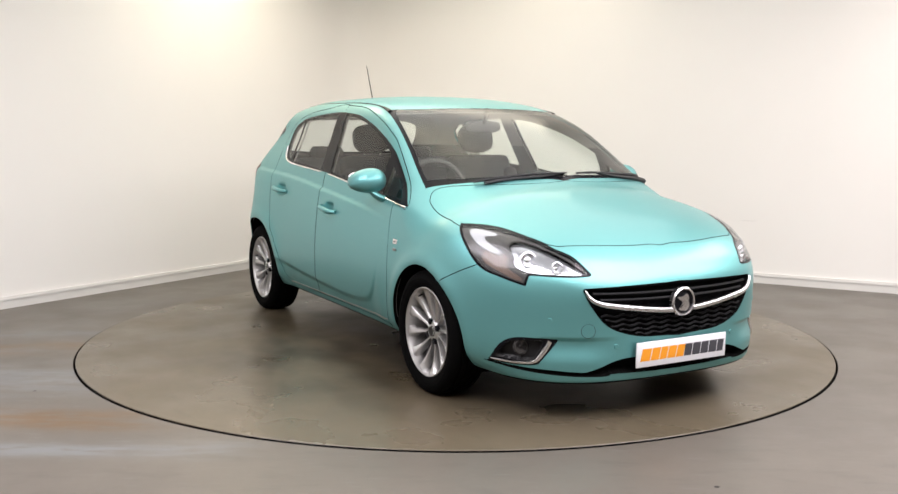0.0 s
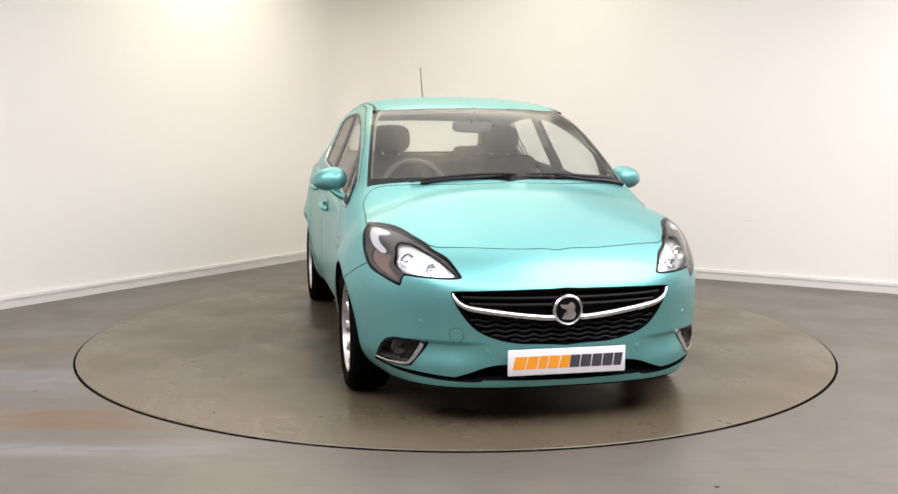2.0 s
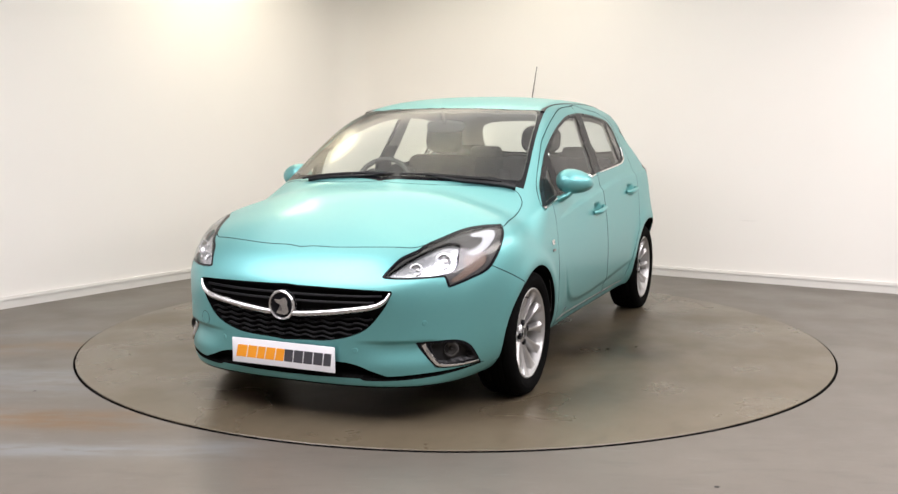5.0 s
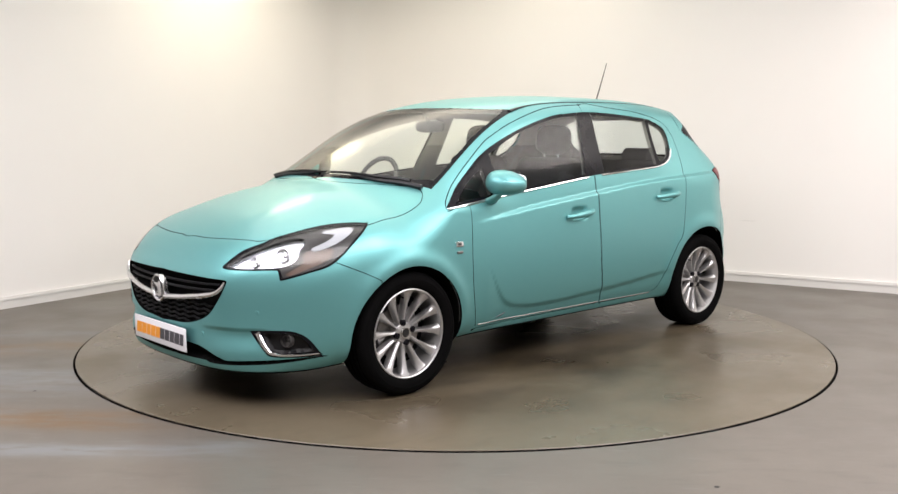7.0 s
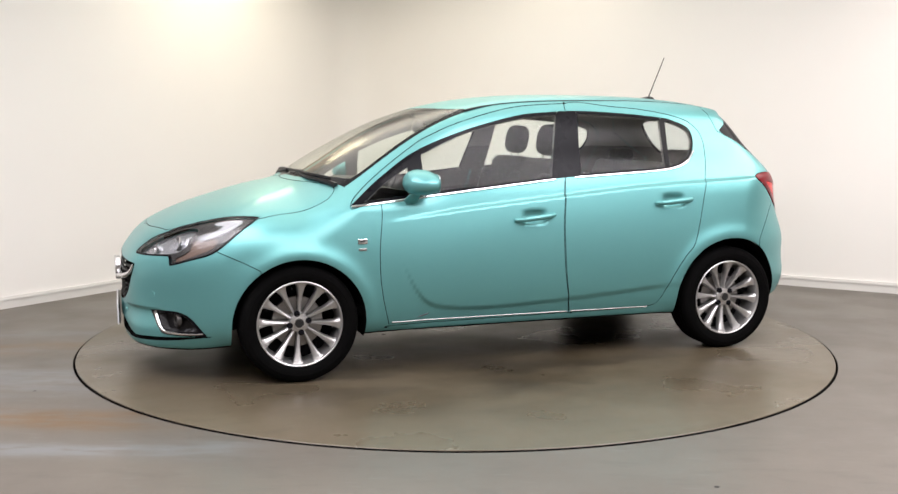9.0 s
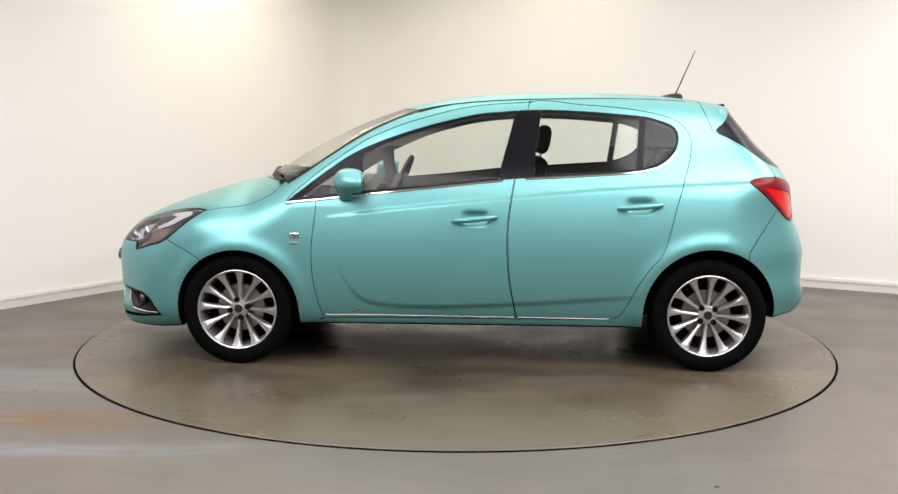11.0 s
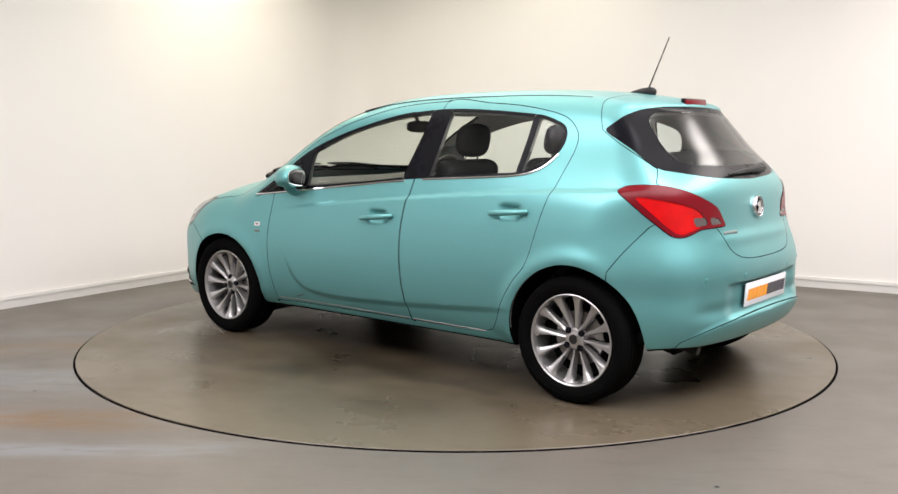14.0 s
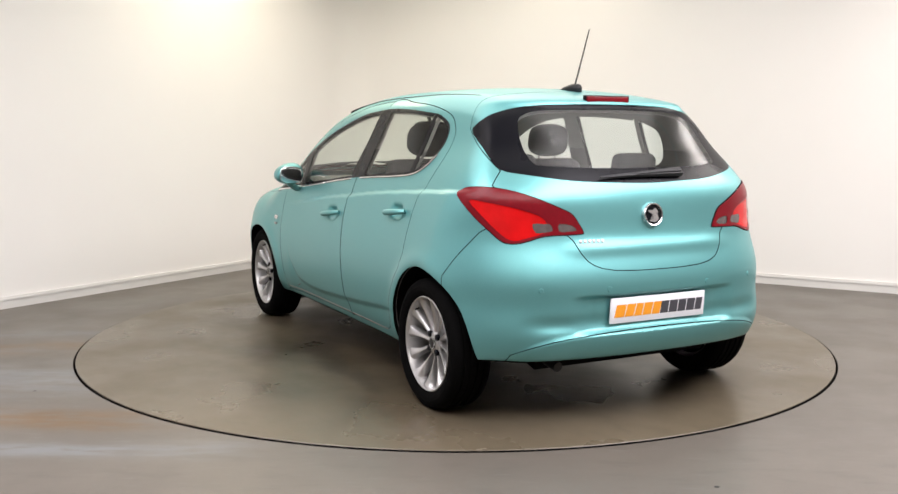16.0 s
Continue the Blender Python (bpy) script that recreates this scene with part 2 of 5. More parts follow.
def floor_material(name, turning):
    """Worn grey floor paint: fine speckle, broad tone, rust and pale wash marks, glossy where damp; the turntable's
    stains also hold the car's shade.
    """
    m = material(name, (0.235, 0.215, 0.185), 0.3, bumps=0.12, bump_scale=160)
    nt = m.node_tree
    b = nt.nodes["Principled BSDF"]
    tc = nt.nodes.new("ShaderNodeTexCoord")

    def noise_at(scale, stretch=(1, 1, 1), turn=0.0, detail=6, shift=(0, 0, 0)):
        mp, n = nt.nodes.new("ShaderNodeMapping"), nt.nodes.new("ShaderNodeTexNoise")
        mp.inputs["Scale"].default_value, mp.inputs["Rotation"].default_value[2] = stretch, turn
        mp.inputs["Location"].default_value = shift
        n.inputs["Scale"].default_value, n.inputs["Detail"].default_value = scale, detail
        nt.links.new(tc.outputs["Object"], mp.inputs["Vector"])
        nt.links.new(mp.outputs["Vector"], n.inputs["Vector"])
        return n.outputs["Fac"]

    def span(value, lo, hi, to_lo=0.0, to_hi=1.0):
        mr = nt.nodes.new("ShaderNodeMapRange")
        mr.interpolation_type = "SMOOTHSTEP"
        for key, v in (("From Min", lo), ("From Max", hi), ("To Min", to_lo), ("To Max", to_hi)):
            mr.inputs[key].default_value = v
        nt.links.new(value, mr.inputs["Value"])
        return mr.outputs["Result"]

    def times(a, c):
        mu = nt.nodes.new("ShaderNodeMath")
        mu.operation = "MULTIPLY"
        nt.links.new(a, mu.inputs[0])
        if isinstance(c, float):
            mu.inputs[1].default_value = c
        else:
            nt.links.new(c, mu.inputs[1])
        return mu.outputs[0]

    def over(below, colour, fac):
        mx = nt.nodes.new("ShaderNodeMix")
        mx.data_type = "RGBA"
        nt.links.new(fac, mx.inputs["Factor"])
        if isinstance(below, tuple):
            mx.inputs["A"].default_value = (*below, 1)
        else:
            nt.links.new(below, mx.inputs["A"])
        mx.inputs["B"].default_value = (*colour, 1)
        return mx.outputs["Result"]

    base = (0.097, 0.079, 0.053) if turning else (0.097, 0.085, 0.071)
    col = over(base, tuple(c * 1.2 for c in base), span(noise_at(1.1), 0.25, 0.75))
    col = over(col, tuple(c * 0.80 for c in base), times(span(noise_at(160, detail=2), 0.5, 0.75), 0.45))
    col = over(col, tuple(c * 0.78 for c in base), times(span(noise_at(9, (0.6, 1.6, 1), 0.4, 8), 0.5, 0.75), 0.5))
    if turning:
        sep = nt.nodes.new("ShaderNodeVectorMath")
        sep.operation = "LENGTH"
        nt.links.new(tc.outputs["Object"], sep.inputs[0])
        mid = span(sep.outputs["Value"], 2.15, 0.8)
        # damp brown stains, made darker towards the middle as painted shade under the car
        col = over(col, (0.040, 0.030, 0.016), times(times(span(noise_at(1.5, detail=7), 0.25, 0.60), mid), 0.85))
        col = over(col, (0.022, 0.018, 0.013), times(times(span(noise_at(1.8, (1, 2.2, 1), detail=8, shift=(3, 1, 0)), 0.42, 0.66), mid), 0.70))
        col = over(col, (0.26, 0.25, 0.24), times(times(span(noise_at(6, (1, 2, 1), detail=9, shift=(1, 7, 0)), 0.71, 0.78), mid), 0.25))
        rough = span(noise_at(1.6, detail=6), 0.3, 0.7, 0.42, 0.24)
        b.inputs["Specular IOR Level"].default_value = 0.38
    else:
        sx = nt.nodes.new("ShaderNodeSeparateXYZ")
        nt.links.new(tc.outputs["Object"], sx.inputs[0])
        wob = noise_at(1.7, (0.5, 0.5, 1), 0.0, 4, (2, 5, 0))
        tilt = nt.nodes.new("ShaderNodeMath")
        tilt.operation = "MULTIPLY_ADD"
        nt.links.new(wob, tilt.inputs[0])
        tilt.inputs[1].default_value = 0.35
        nt.links.new(sx.outputs["Y"], tilt.inputs[2])

        def smear(y0, y1, x_end, colour, weight, seed):
            """A wash mark across the floor between two depths, fading out at x_end."""
            nonlocal col
            soft = (y1 - y0) * 0.4
            band = times(span(tilt.outputs[0], y0 - soft, y0 + soft), span(tilt.outputs[0], y1 + soft, y1 - soft))
            fade = times(band, span(sx.outputs["X"], x_end + 0.25, x_end - 0.3))
            grain = times(span(noise_at(3.0, (0.5, 2.2, 1), 0.12, 8, (seed, 0.7 * seed, 0)), 0.36, 0.60), span(noise_at(13, (0.45, 2.0, 1), 0.1, 9, (seed, seed, 0)), 0.30, 0.52, 0.25, 1.0))
            col = over(col, colour, times(times(fade, grain), weight))

        rust, wash = (0.112, 0.064, 0.025), (0.14, 0.147, 0.15)
        smear(-2.12, -1.95, -0.85, wash, 0.95, 1.0)
        smear(-1.78, -1.52, -1.25, rust, 0.95, 2.0)
        smear(-1.35, -0.75, -1.75, wash, 0.85, 3.0)
        smear(-0.45, -0.10, -2.05, rust, 0.85, 4.0)
        smear(0.02, 0.22, -2.0, wash, 0.6, 5.0)
        col = over(col, (0.045, 0.042, 0.038), times(span(noise_at(4, (0.35, 3, 1), 0.2, 9), 0.66, 0.74), 0.35))
        col = over(col, (0.16, 0.155, 0.145), times(span(noise_at(22, (0.3, 2.5, 1), -0.1, 10, (4, 2, 0)), 0.60, 0.72), 0.30))
        rough = span(noise_at(1.6, detail=6), 0.3, 0.7, 0.34, 0.46)
    nt.links.new(col, b.inputs["Base Color"])
    nt.links.new(rough, b.inputs["Roughness"])
    return m


FLOOR = floor_material("worn_grey_floor_paint", False)
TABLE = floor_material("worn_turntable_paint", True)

GAP = 0.011
TABLE_PROUD = 0.006
SIDES = 256
bm = bmesh.new()
R0 = TABLE_RADIUS + GAP / 2
rings = []
for r, z in ((R0, -0.003), (R0 + 0.003, 0.0), (3.6, 0.0), (22.0, 0.0)):
    rings.append([bm.verts.new((r * math.cos(2 * math.pi * k / SIDES), r * math.sin(2 * math.pi * k / SIDES), z)) for k in range(SIDES)])
for p, q in zip(rings, rings[1:]):
    for k in range(SIDES):
        bm.faces.new((p[k], q[k], q[(k + 1) % SIDES], p[(k + 1) % SIDES]))
tagged(part("floor", bm, FLOOR, None), "worn grey painted studio floor with rust and wash stains", kind="structure")
bm = bmesh.new()
lathe(bm, [(0.0001, -0.06), (R0 + 0.002, -0.06), (R0 + 0.002, -0.002)], SIDES, pose(0, 0, 0, 90, 0, 0))
tagged(part("floor_pit", bm, MATT_BLACK, None), "dark pit under the turntable", kind="structure")

bm = bmesh.new()
R1 = TABLE_RADIUS - GAP / 2
rings = []
for r, z in ((0.02, 0.0), (1.0, 0.0), (R1 - 0.003, 0.0), (R1, -0.003)):
    rings.append([bm.verts.new((r * math.cos(2 * math.pi * k / SIDES), r * math.sin(2 * math.pi * k / SIDES), z)) for k in range(SIDES)])
bm.faces.new(rings[0])
for p, q in zip(rings, rings[1:]):
    for k in range(SIDES):
        bm.faces.new((p[k], q[k], q[(k + 1) % SIDES], p[(k + 1) % SIDES]))
turntable = tagged(part("turntable", bm, TABLE, None), "round floor-level vehicle turntable with damp brown stains and painted shade under the car", "turntable")
# edge wall coloured black so that the ring gap looks shaded
bm = bmesh.new()
lathe(bm, [(R1, -0.003), (R1, -0.05), (R1 - 0.03, -0.05)], SIDES, pose(0, 0, 0, 90, 0, 0))
part("edge_band", bm, MATT_BLACK, turntable, "turntable edge wall in black, standing in for shade in the gap")


def speck(x, y, r, seed):
    rnd = random.Random(seed)
    bm = bmesh.new()
    ring = [bm.verts.new((r * rnd.uniform(0.6, 1.3) * math.cos(k * math.pi / 4), r * rnd.uniform(0.5, 1.0) * math.sin(k * math.pi / 4), 0.0005)) for k in range(8)]
    tip = bm.verts.new((0, 0, r * 0.4))
    for k in range(8):
        bm.faces.new((ring[k], ring[(k + 1) % 8], tip))
    ob = part("debris_speck", bm, SATIN_BLACK, None)
    ob.location = (x, y, 0)
    return tagged(ob, "tiny dark speck of grit on the grey floor", "debris", group="specks on the floor")


for k, (x, y, r) in enumerate(((0.94, -2.58, 0.011), (-2.04, -1.37, 0.009))):
    speck(x, y, r, k)


def scuff():
    """A faint scrape on the wall to the right of the corner."""
    bm = bmesh.new()
    along, out = ALONG_RIGHT, Vector((-0.4895, -0.872, 0))
    tube(bm, [CORNER + along * (3.99 + d) + out * 0.0006 + Vector((0, 0, 0.518 + h)) for d, h in ((0, 0), (0.05, 0.006), (0.1, 0.004), (0.15, 0.008))], [0.0004, 0.002, 0.0016, 0.0004], 6, 0.4)
    return part("wall_scuff", bm, HEADLINER, None)


tagged(scuff(), "faint grey scrape mark on the painted wall", kind="structure")

# ---- the car's outer skin: x ahead, y to its left, z up, origin on the ground midway between the axles ----
def spline(xs, ys):
    """Natural cubic through a few knots, going on straight past its ends."""
    xs, ys = np.array(xs, float), np.array(ys, float)
    n, h = len(xs), np.diff(xs)
    a, b = np.eye(n), np.zeros(n)
    for i in range(1, n - 1):
        a[i, i - 1:i + 2] = h[i - 1], 2 * (h[i - 1] + h[i]), h[i]
        b[i] = 6 * ((ys[i + 1] - ys[i]) / h[i] - (ys[i] - ys[i - 1]) / h[i - 1])
    m = np.linalg.solve(a, b)
    s0 = (ys[1] - ys[0]) / h[0] - h[0] * m[1] / 6
    s1 = (ys[-1] - ys[-2]) / h[-1] + h[-1] * m[-2] / 6

    def f(x):
        x = np.asarray(x, float)
        i = np.clip(np.searchsorted(xs, x) - 1, 0, n - 2)
        u, v = xs[i + 1] - x, x - xs[i]
        y = (m[i] * u ** 3 + m[i + 1] * v ** 3) / (6 * h[i]) + (ys[i] / h[i] - m[i] * h[i] / 6) * u + (ys[i + 1] / h[i] - m[i + 1] * h[i] / 6) * v
        return np.where(x < xs[0], ys[0] + s0 * (x - xs[0]), np.where(x > xs[-1], ys[-1] + s1 * (x - xs[-1]), y))
    return f


def step(a, b, x):
    t = np.clip((x - a) / (b - a), 0, 1)
    return t * t * (3 - 2 * t)


def bump(x, mid, width):
    return np.exp(-((x - mid) / width) ** 2)


def smax(a, b, k):
    h = np.clip(k - np.abs(a - b), 0, None) / k
    return np.maximum(a, b) + h * h * k / 4


ROOF = spline([-1.75, -1.45, -1.18, -0.58, -0.1, 0.15, 0.39, 0.64, 0.82, 1.01, 1.14, 1.22, 1.33, 1.6, 1.8, 1.95, 2.04, 2.14],
              [1.33, 1.405, 1.452, 1.481, 1.472, 1.447, 1.397, 1.312, 1.23, 1.127, 1.045, 1.000, 0.972, 0.898, 0.828, 0.752, 0.69, 0.59])
CROWN = spline([-1.6, -0.6, 0.2, 0.6, 1.0, 1.2, 1.4, 1.8, 2.1], [0.09, 0.075, 0.09, 0.13, 0.19, 0.15, 0.115, 0.10, 0.08])
WIDTH = spline([-1.9, -1.7, -1.5, -1.25, -0.95, -0.4, 0.3, 0.9, 1.25, 1.45, 1.62, 1.8, 2.0],
               [0.79, 0.838, 0.866, 0.868, 0.852, 0.842, 0.842, 0.852, 0.864, 0.858, 0.832, 0.79, 0.73])
TUCK = spline([0.15, 0.25, 0.35, 0.5, 0.65, 0.78, 0.88, 0.95, 1.0, 1.1, 1.2, 1.3, 1.37, 1.44],
              [-0.125, -0.046, -0.014, 0, -0.004, -0.022, -0.042, -0.058, -0.072, -0.108, -0.152, -0.192, -0.226, -0.275])
NOSE = spline([0.15, 0.22, 0.3, 0.45, 0.55, 0.62, 0.7, 0.8], [2.062, 2.088, 2.094, 2.095, 2.098, 2.085, 2.045, 1.99])
NOSE_PLAN = spline([-0.35, -0.2, 0, 0.2, 0.35, 0.475, 0.57, 0.66, 0.75, 0.9], [0.026, 0.006, 0, 0.006, 0.026, 0.064, 0.125, 0.212, 0.33, 0.62])
TAIL = spline([0.2, 0.28, 0.37, 0.45, 0.52, 0.62, 0.7, 0.8, 0.9, 1.0, 1.06, 1.2, 1.3, 1.39, 1.5],
              [-1.74, -1.815, -1.866, -1.872, -1.862, -1.862, -1.84, -1.802, -1.786, -1.766, -1.733, -1.612, -1.523, -1.442, -1.34])
TAIL_PLAN = spline([-0.36, -0.2, 0, 0.2, 0.36, 0.5, 0.6, 0.68, 0.76, 0.9], [0.018, 0.004, 0, 0.004, 0.018, 0.044, 0.076, 0.12, 0.21, 0.5])

CREASE = spline([-1.45, -1.08, -0.617, -0.2, 0.226, 0.475, 0.73], [0.990, 0.970, 0.940, 0.901, 0.860, 0.832, 0.80])
BLADE = spline([-0.805, -0.33, 0.0, 0.29, 0.48, 0.6, 0.65, 0.7], [0.398, 0.36, 0.342, 0.334, 0.347, 0.393, 0.45, 0.54])


def half_width(x, z):
    y = WIDTH(x) + TUCK(z)
    y = y - 0.045 * step(0.9, 1.25, z) * step(-0.7, -1.35, x)
    y = y - 0.042 * step(0.85, 1.0, z) * step(0.35, 0.9, x)
    # wheel arch lips
    for cx, cz, r in ((1.252, 0.29, 0.345), (-1.258, 0.303, 0.36)):
        d = np.hypot(x - cx, z - cz)
        y = y + 0.014 * bump(d, r + 0.01, 0.05) * step(0.12, 0.3, z)
    # shoulder crease through the handles, fading ahead
    over = z - CREASE(x)
    y = y - 0.018 * step(-0.004, 0.018, over) * step(0.85, 0.3, x) * step(-1.8, -1.4, x) + 0.006 * step(0.5, 0.0, x) * bump(z, 0.88, 0.2)
    # hollows behind the handles
    for hx, hz in ((-0.025, 0.796), (-0.885, 0.867)):
        y = y - 0.024 * np.exp(-((x - hx) / 0.058) ** 4 - ((z - hz - 0.004) / 0.032) ** 4)
    # swept blade low on the doors
    y = y - 0.012 * step(-0.006, 0.030, BLADE(x) - z) * step(-1.0, -0.7, x) * step(0.74, 0.58, x) * step(0.2, 0.27, z)
    return y


LEDGE = spline([-0.25, 0, 0.25, 0.45, 0.58, 0.66, 0.72], [0.410, 0.414, 0.410, 0.396, 0.372, 0.340, 0.300])


def floor_line(x):
    return 0.215 + 0.072 * step(-1.2, -1.7, x) - 0.048 * step(1.3, 1.8, x)


def skin(p):
    """Below nought inside the body, above outside; roughly metres."""
    x, y, z = p[..., 0], np.abs(p[..., 1]), p[..., 2]
    side = y - half_width(x, z)
    slope = (ROOF(x + 0.01) - ROOF(x - 0.01)) / 0.02
    top = (z - ROOF(x) + CROWN(x) * (y / 0.75) ** 2.4) / np.sqrt(1 + slope * slope)
    nose = (x - NOSE(z) + NOSE_PLAN(y)) / np.sqrt(1 + step(0.3, 0.8, y) * 2.2)
    lean = step(0.95, 1.2, z)
    tail = (TAIL(z) + TAIL_PLAN(y) + 0.05 * lean * (y / 0.56) ** 2 - x) / np.sqrt(1 + 0.8 * lean + step(0.3, 0.8, y) * 1.6)
    # bonnet lip above the grille, moustache under the lamps
    nose = nose + 0.005 * bump(z, 0.655, 0.035) * step(0.5, 0.3, y)
    # number plate hollow and lower ledge at the back
    tail = tail + 0.022 * step(0.40, 0.425, z) * step(0.575, 0.55, z) * step(0.46, 0.33, y)
    tail = tail - 0.008 * bump(z, 0.765, 0.03) * step(0.5, 0.3, y)
    tail = tail + 0.014 * bump(z, 0.452, 0.035) * step(0.7, 0.5, y)
    tail = tail - 0.009 * step(0.020, -0.012, z - LEDGE(y)) * step(0.70, 0.58, y)
    # channel that runs from the fog lamps to the middle
    nose = nose + 0.013 * step(0.382, 0.358, z) * step(0.26, 0.35, z) * step(0.30, 0.48, y) * step(0.66, 0.58, y)
    # spoiler lip
    tail = tail - 0.035 * bump(z, 1.40, 0.025) * step(0.68, 0.5, y)
    under = floor_line(x) - z
    f = smax(side, top, 0.075 + 0.05 * step(0.9, 1.3, x))
    f = smax(f, nose, 0.075)
    f = smax(f, tail, 0.055)
    return smax(f, under, 0.022)


def skin_normal(p):
    e = 0.002
    g = np.stack([skin(p + d) - skin(p - d) for d in np.eye(3) * e], -1)
    return g / np.maximum(np.linalg.norm(g, axis=-1, keepdims=True), 1e-9)

# ---- the skin as a fine sheet, cut along its panel lines ----
def signed_distance(q, poly):
    """Metres from 2D points to a closed outline, below nought inside."""
    d2, inside = np.full(len(q), 1e9), np.zeros(len(q), bool)
    for a, b in zip(poly, np.roll(poly, -1, 0)):
        e, w = b - a, q - a
        t = np.clip((w @ e) / max(e @ e, 1e-12), 0, 1)
        d2 = np.minimum(d2, ((w - t[:, None] * e) ** 2).sum(1))
        cross = (a[1] <= q[:, 1]) != (b[1] <= q[:, 1])
        with np.errstate(divide="ignore", invalid="ignore"):
            inside ^= cross & (q[:, 0] < a[0] + (q[:, 1] - a[1]) / np.where(e[1] == 0, 1e-12, e[1]) * e[0])
    return np.where(inside, -1, 1) * np.sqrt(d2)


ARC = 0.0125
VIEWS = {
    "side": lambda p: (p[:, [0, 2]], p[:, 1] > 0.36),
    "front": lambda p: (p[:, [1, 2]], p[:, 0] > 1.45),
    "rear": lambda p: (p[:, [1, 2]], p[:, 0] < -1.12),
    "top": lambda p: (p[:, [0, 1]], (p[:, 2] > 0.62) & (p[:, 0] > 0.1)),
    "round_front": lambda p: (np.c_[np.degrees(np.arctan2(p[:, 1], p[:, 0] - 1.2)) * ARC, p[:, 2]], p[:, 0] > 1.15),
    "round_rear": lambda p: (np.c_[np.degrees(np.arctan2(p[:, 1], -1.1 - p[:, 0])) * ARC, p[:, 2]], p[:, 0] < -1.05),
}


class Outline:
    """A closed line drawn on the skin as seen from one way."""
    def __init__(self, view, pts, per=6, also=None):
        pts = np.array(pts, float)
        if view.startswith("round"):
            pts = pts * np.array([ARC, 1.0])
        self.also, self.view, self.poly = also, view, curve_through(pts, per, True) if per > 1 else pts

    def __call__(self, p):
        q, valid = VIEWS[self.view](p)
        lo, hi = self.poly.min(0) - 0.06, self.poly.max(0) + 0.06
        near = valid & (q > lo).all(1) & (q < hi).all(1)
        out = np.full(len(p), 0.5)
        if near.any():
            out[near] = signed_distance(q[near], self.poly)
            if self.also:
                out[near] = np.maximum(out[near], self.also(p[near]))
        return out


def skin_sheet():
    """The left half of the skin: rays from a spine inside, met with the body."""
    n_phi = 240
    phi = np.linspace(0, math.pi, n_phi)
    origins, ways = [], []
    for x in np.linspace(-1.15, 1.25, 160):
        origins.append(np.tile([x, 0, 0.62], (n_phi, 1)))
        ways.append(np.c_[np.zeros(n_phi), np.sin(phi), np.cos(phi)])
    front, back = [], []
    for k in range(1, 181):
        a = math.pi / 2 * k / 180.0 if k < 180 else math.pi / 2 - 1e-5
        w = math.cos(a) * np.c_[np.zeros(n_phi), np.sin(phi), np.cos(phi)]
        front.append((np.tile([1.25, 0, 0.62], (n_phi, 1)), w + np.array([math.sin(a), 0, 0])))
        back.append((np.tile([-1.15, 0, 0.62], (n_phi, 1)), w - np.array([math.sin(a), 0, 0])))
    rows = [b for b in back[::-1]] + list(zip(origins, ways)) + front
    o, w = np.concatenate([r[0] for r in rows]), np.concatenate([r[1] for r in rows])
    lo, hi = np.zeros(len(o)), np.full(len(o), 1.6)
    for _ in range(30):
        mid = (lo + hi) / 2
        inside = skin(o + mid[:, None] * w) < 0
        lo, hi = np.where(inside, mid, lo), np.where(inside, hi, mid)
    v = o + lo[:, None] * w
    v[np.abs(v[:, 1]) < 1e-4, 1] = 0
    n = len(rows)
    i = (np.arange(n - 1)[:, None] * n_phi + np.arange(n_phi - 1)).ravel()
    f = np.r_[np.c_[i, i + n_phi, i + n_phi + 1], np.c_[i, i + n_phi + 1, i + 1]]
    return v, f


def cut(v, f, s):
    """Splits the triangles along s = 0."""
    s = np.where(np.abs(s) < 3e-4, 0.0, s)
    t = s[f]
    mixed = (t.max(1) > 0) & (t.min(1) < 0)
    keep, added, seams, fresh = f[~mixed], [], {}, []

    def seam(a, b):
        key = (a, b) if a < b else (b, a)
        if key not in seams:
            u = s[key[0]] / (s[key[0]] - s[key[1]])
            seams[key] = len(v) + len(fresh)
            fresh.append(v[key[0]] * (1 - u) + v[key[1]] * u)
        return seams[key]

    for tri in f[mixed].tolist():
        for k in range(3):
            a, b, c = tri[k], tri[(k + 1) % 3], tri[(k + 2) % 3]
            if s[a] == 0 and s[b] * s[c] < 0:
                m = seam(b, c)
                added += [(a, b, m), (a, m, c)]
                break
            if s[a] != 0 and s[a] * s[b] < 0 and s[a] * s[c] < 0:
                p, q = seam(a, b), seam(a, c)
                added += [(a, p, q), (p, b, c), (p, c, q)]
                break
    if fresh:
        v = np.r_[v, np.array(fresh)]
        f = np.r_[keep, np.array(added)]
    return v, f


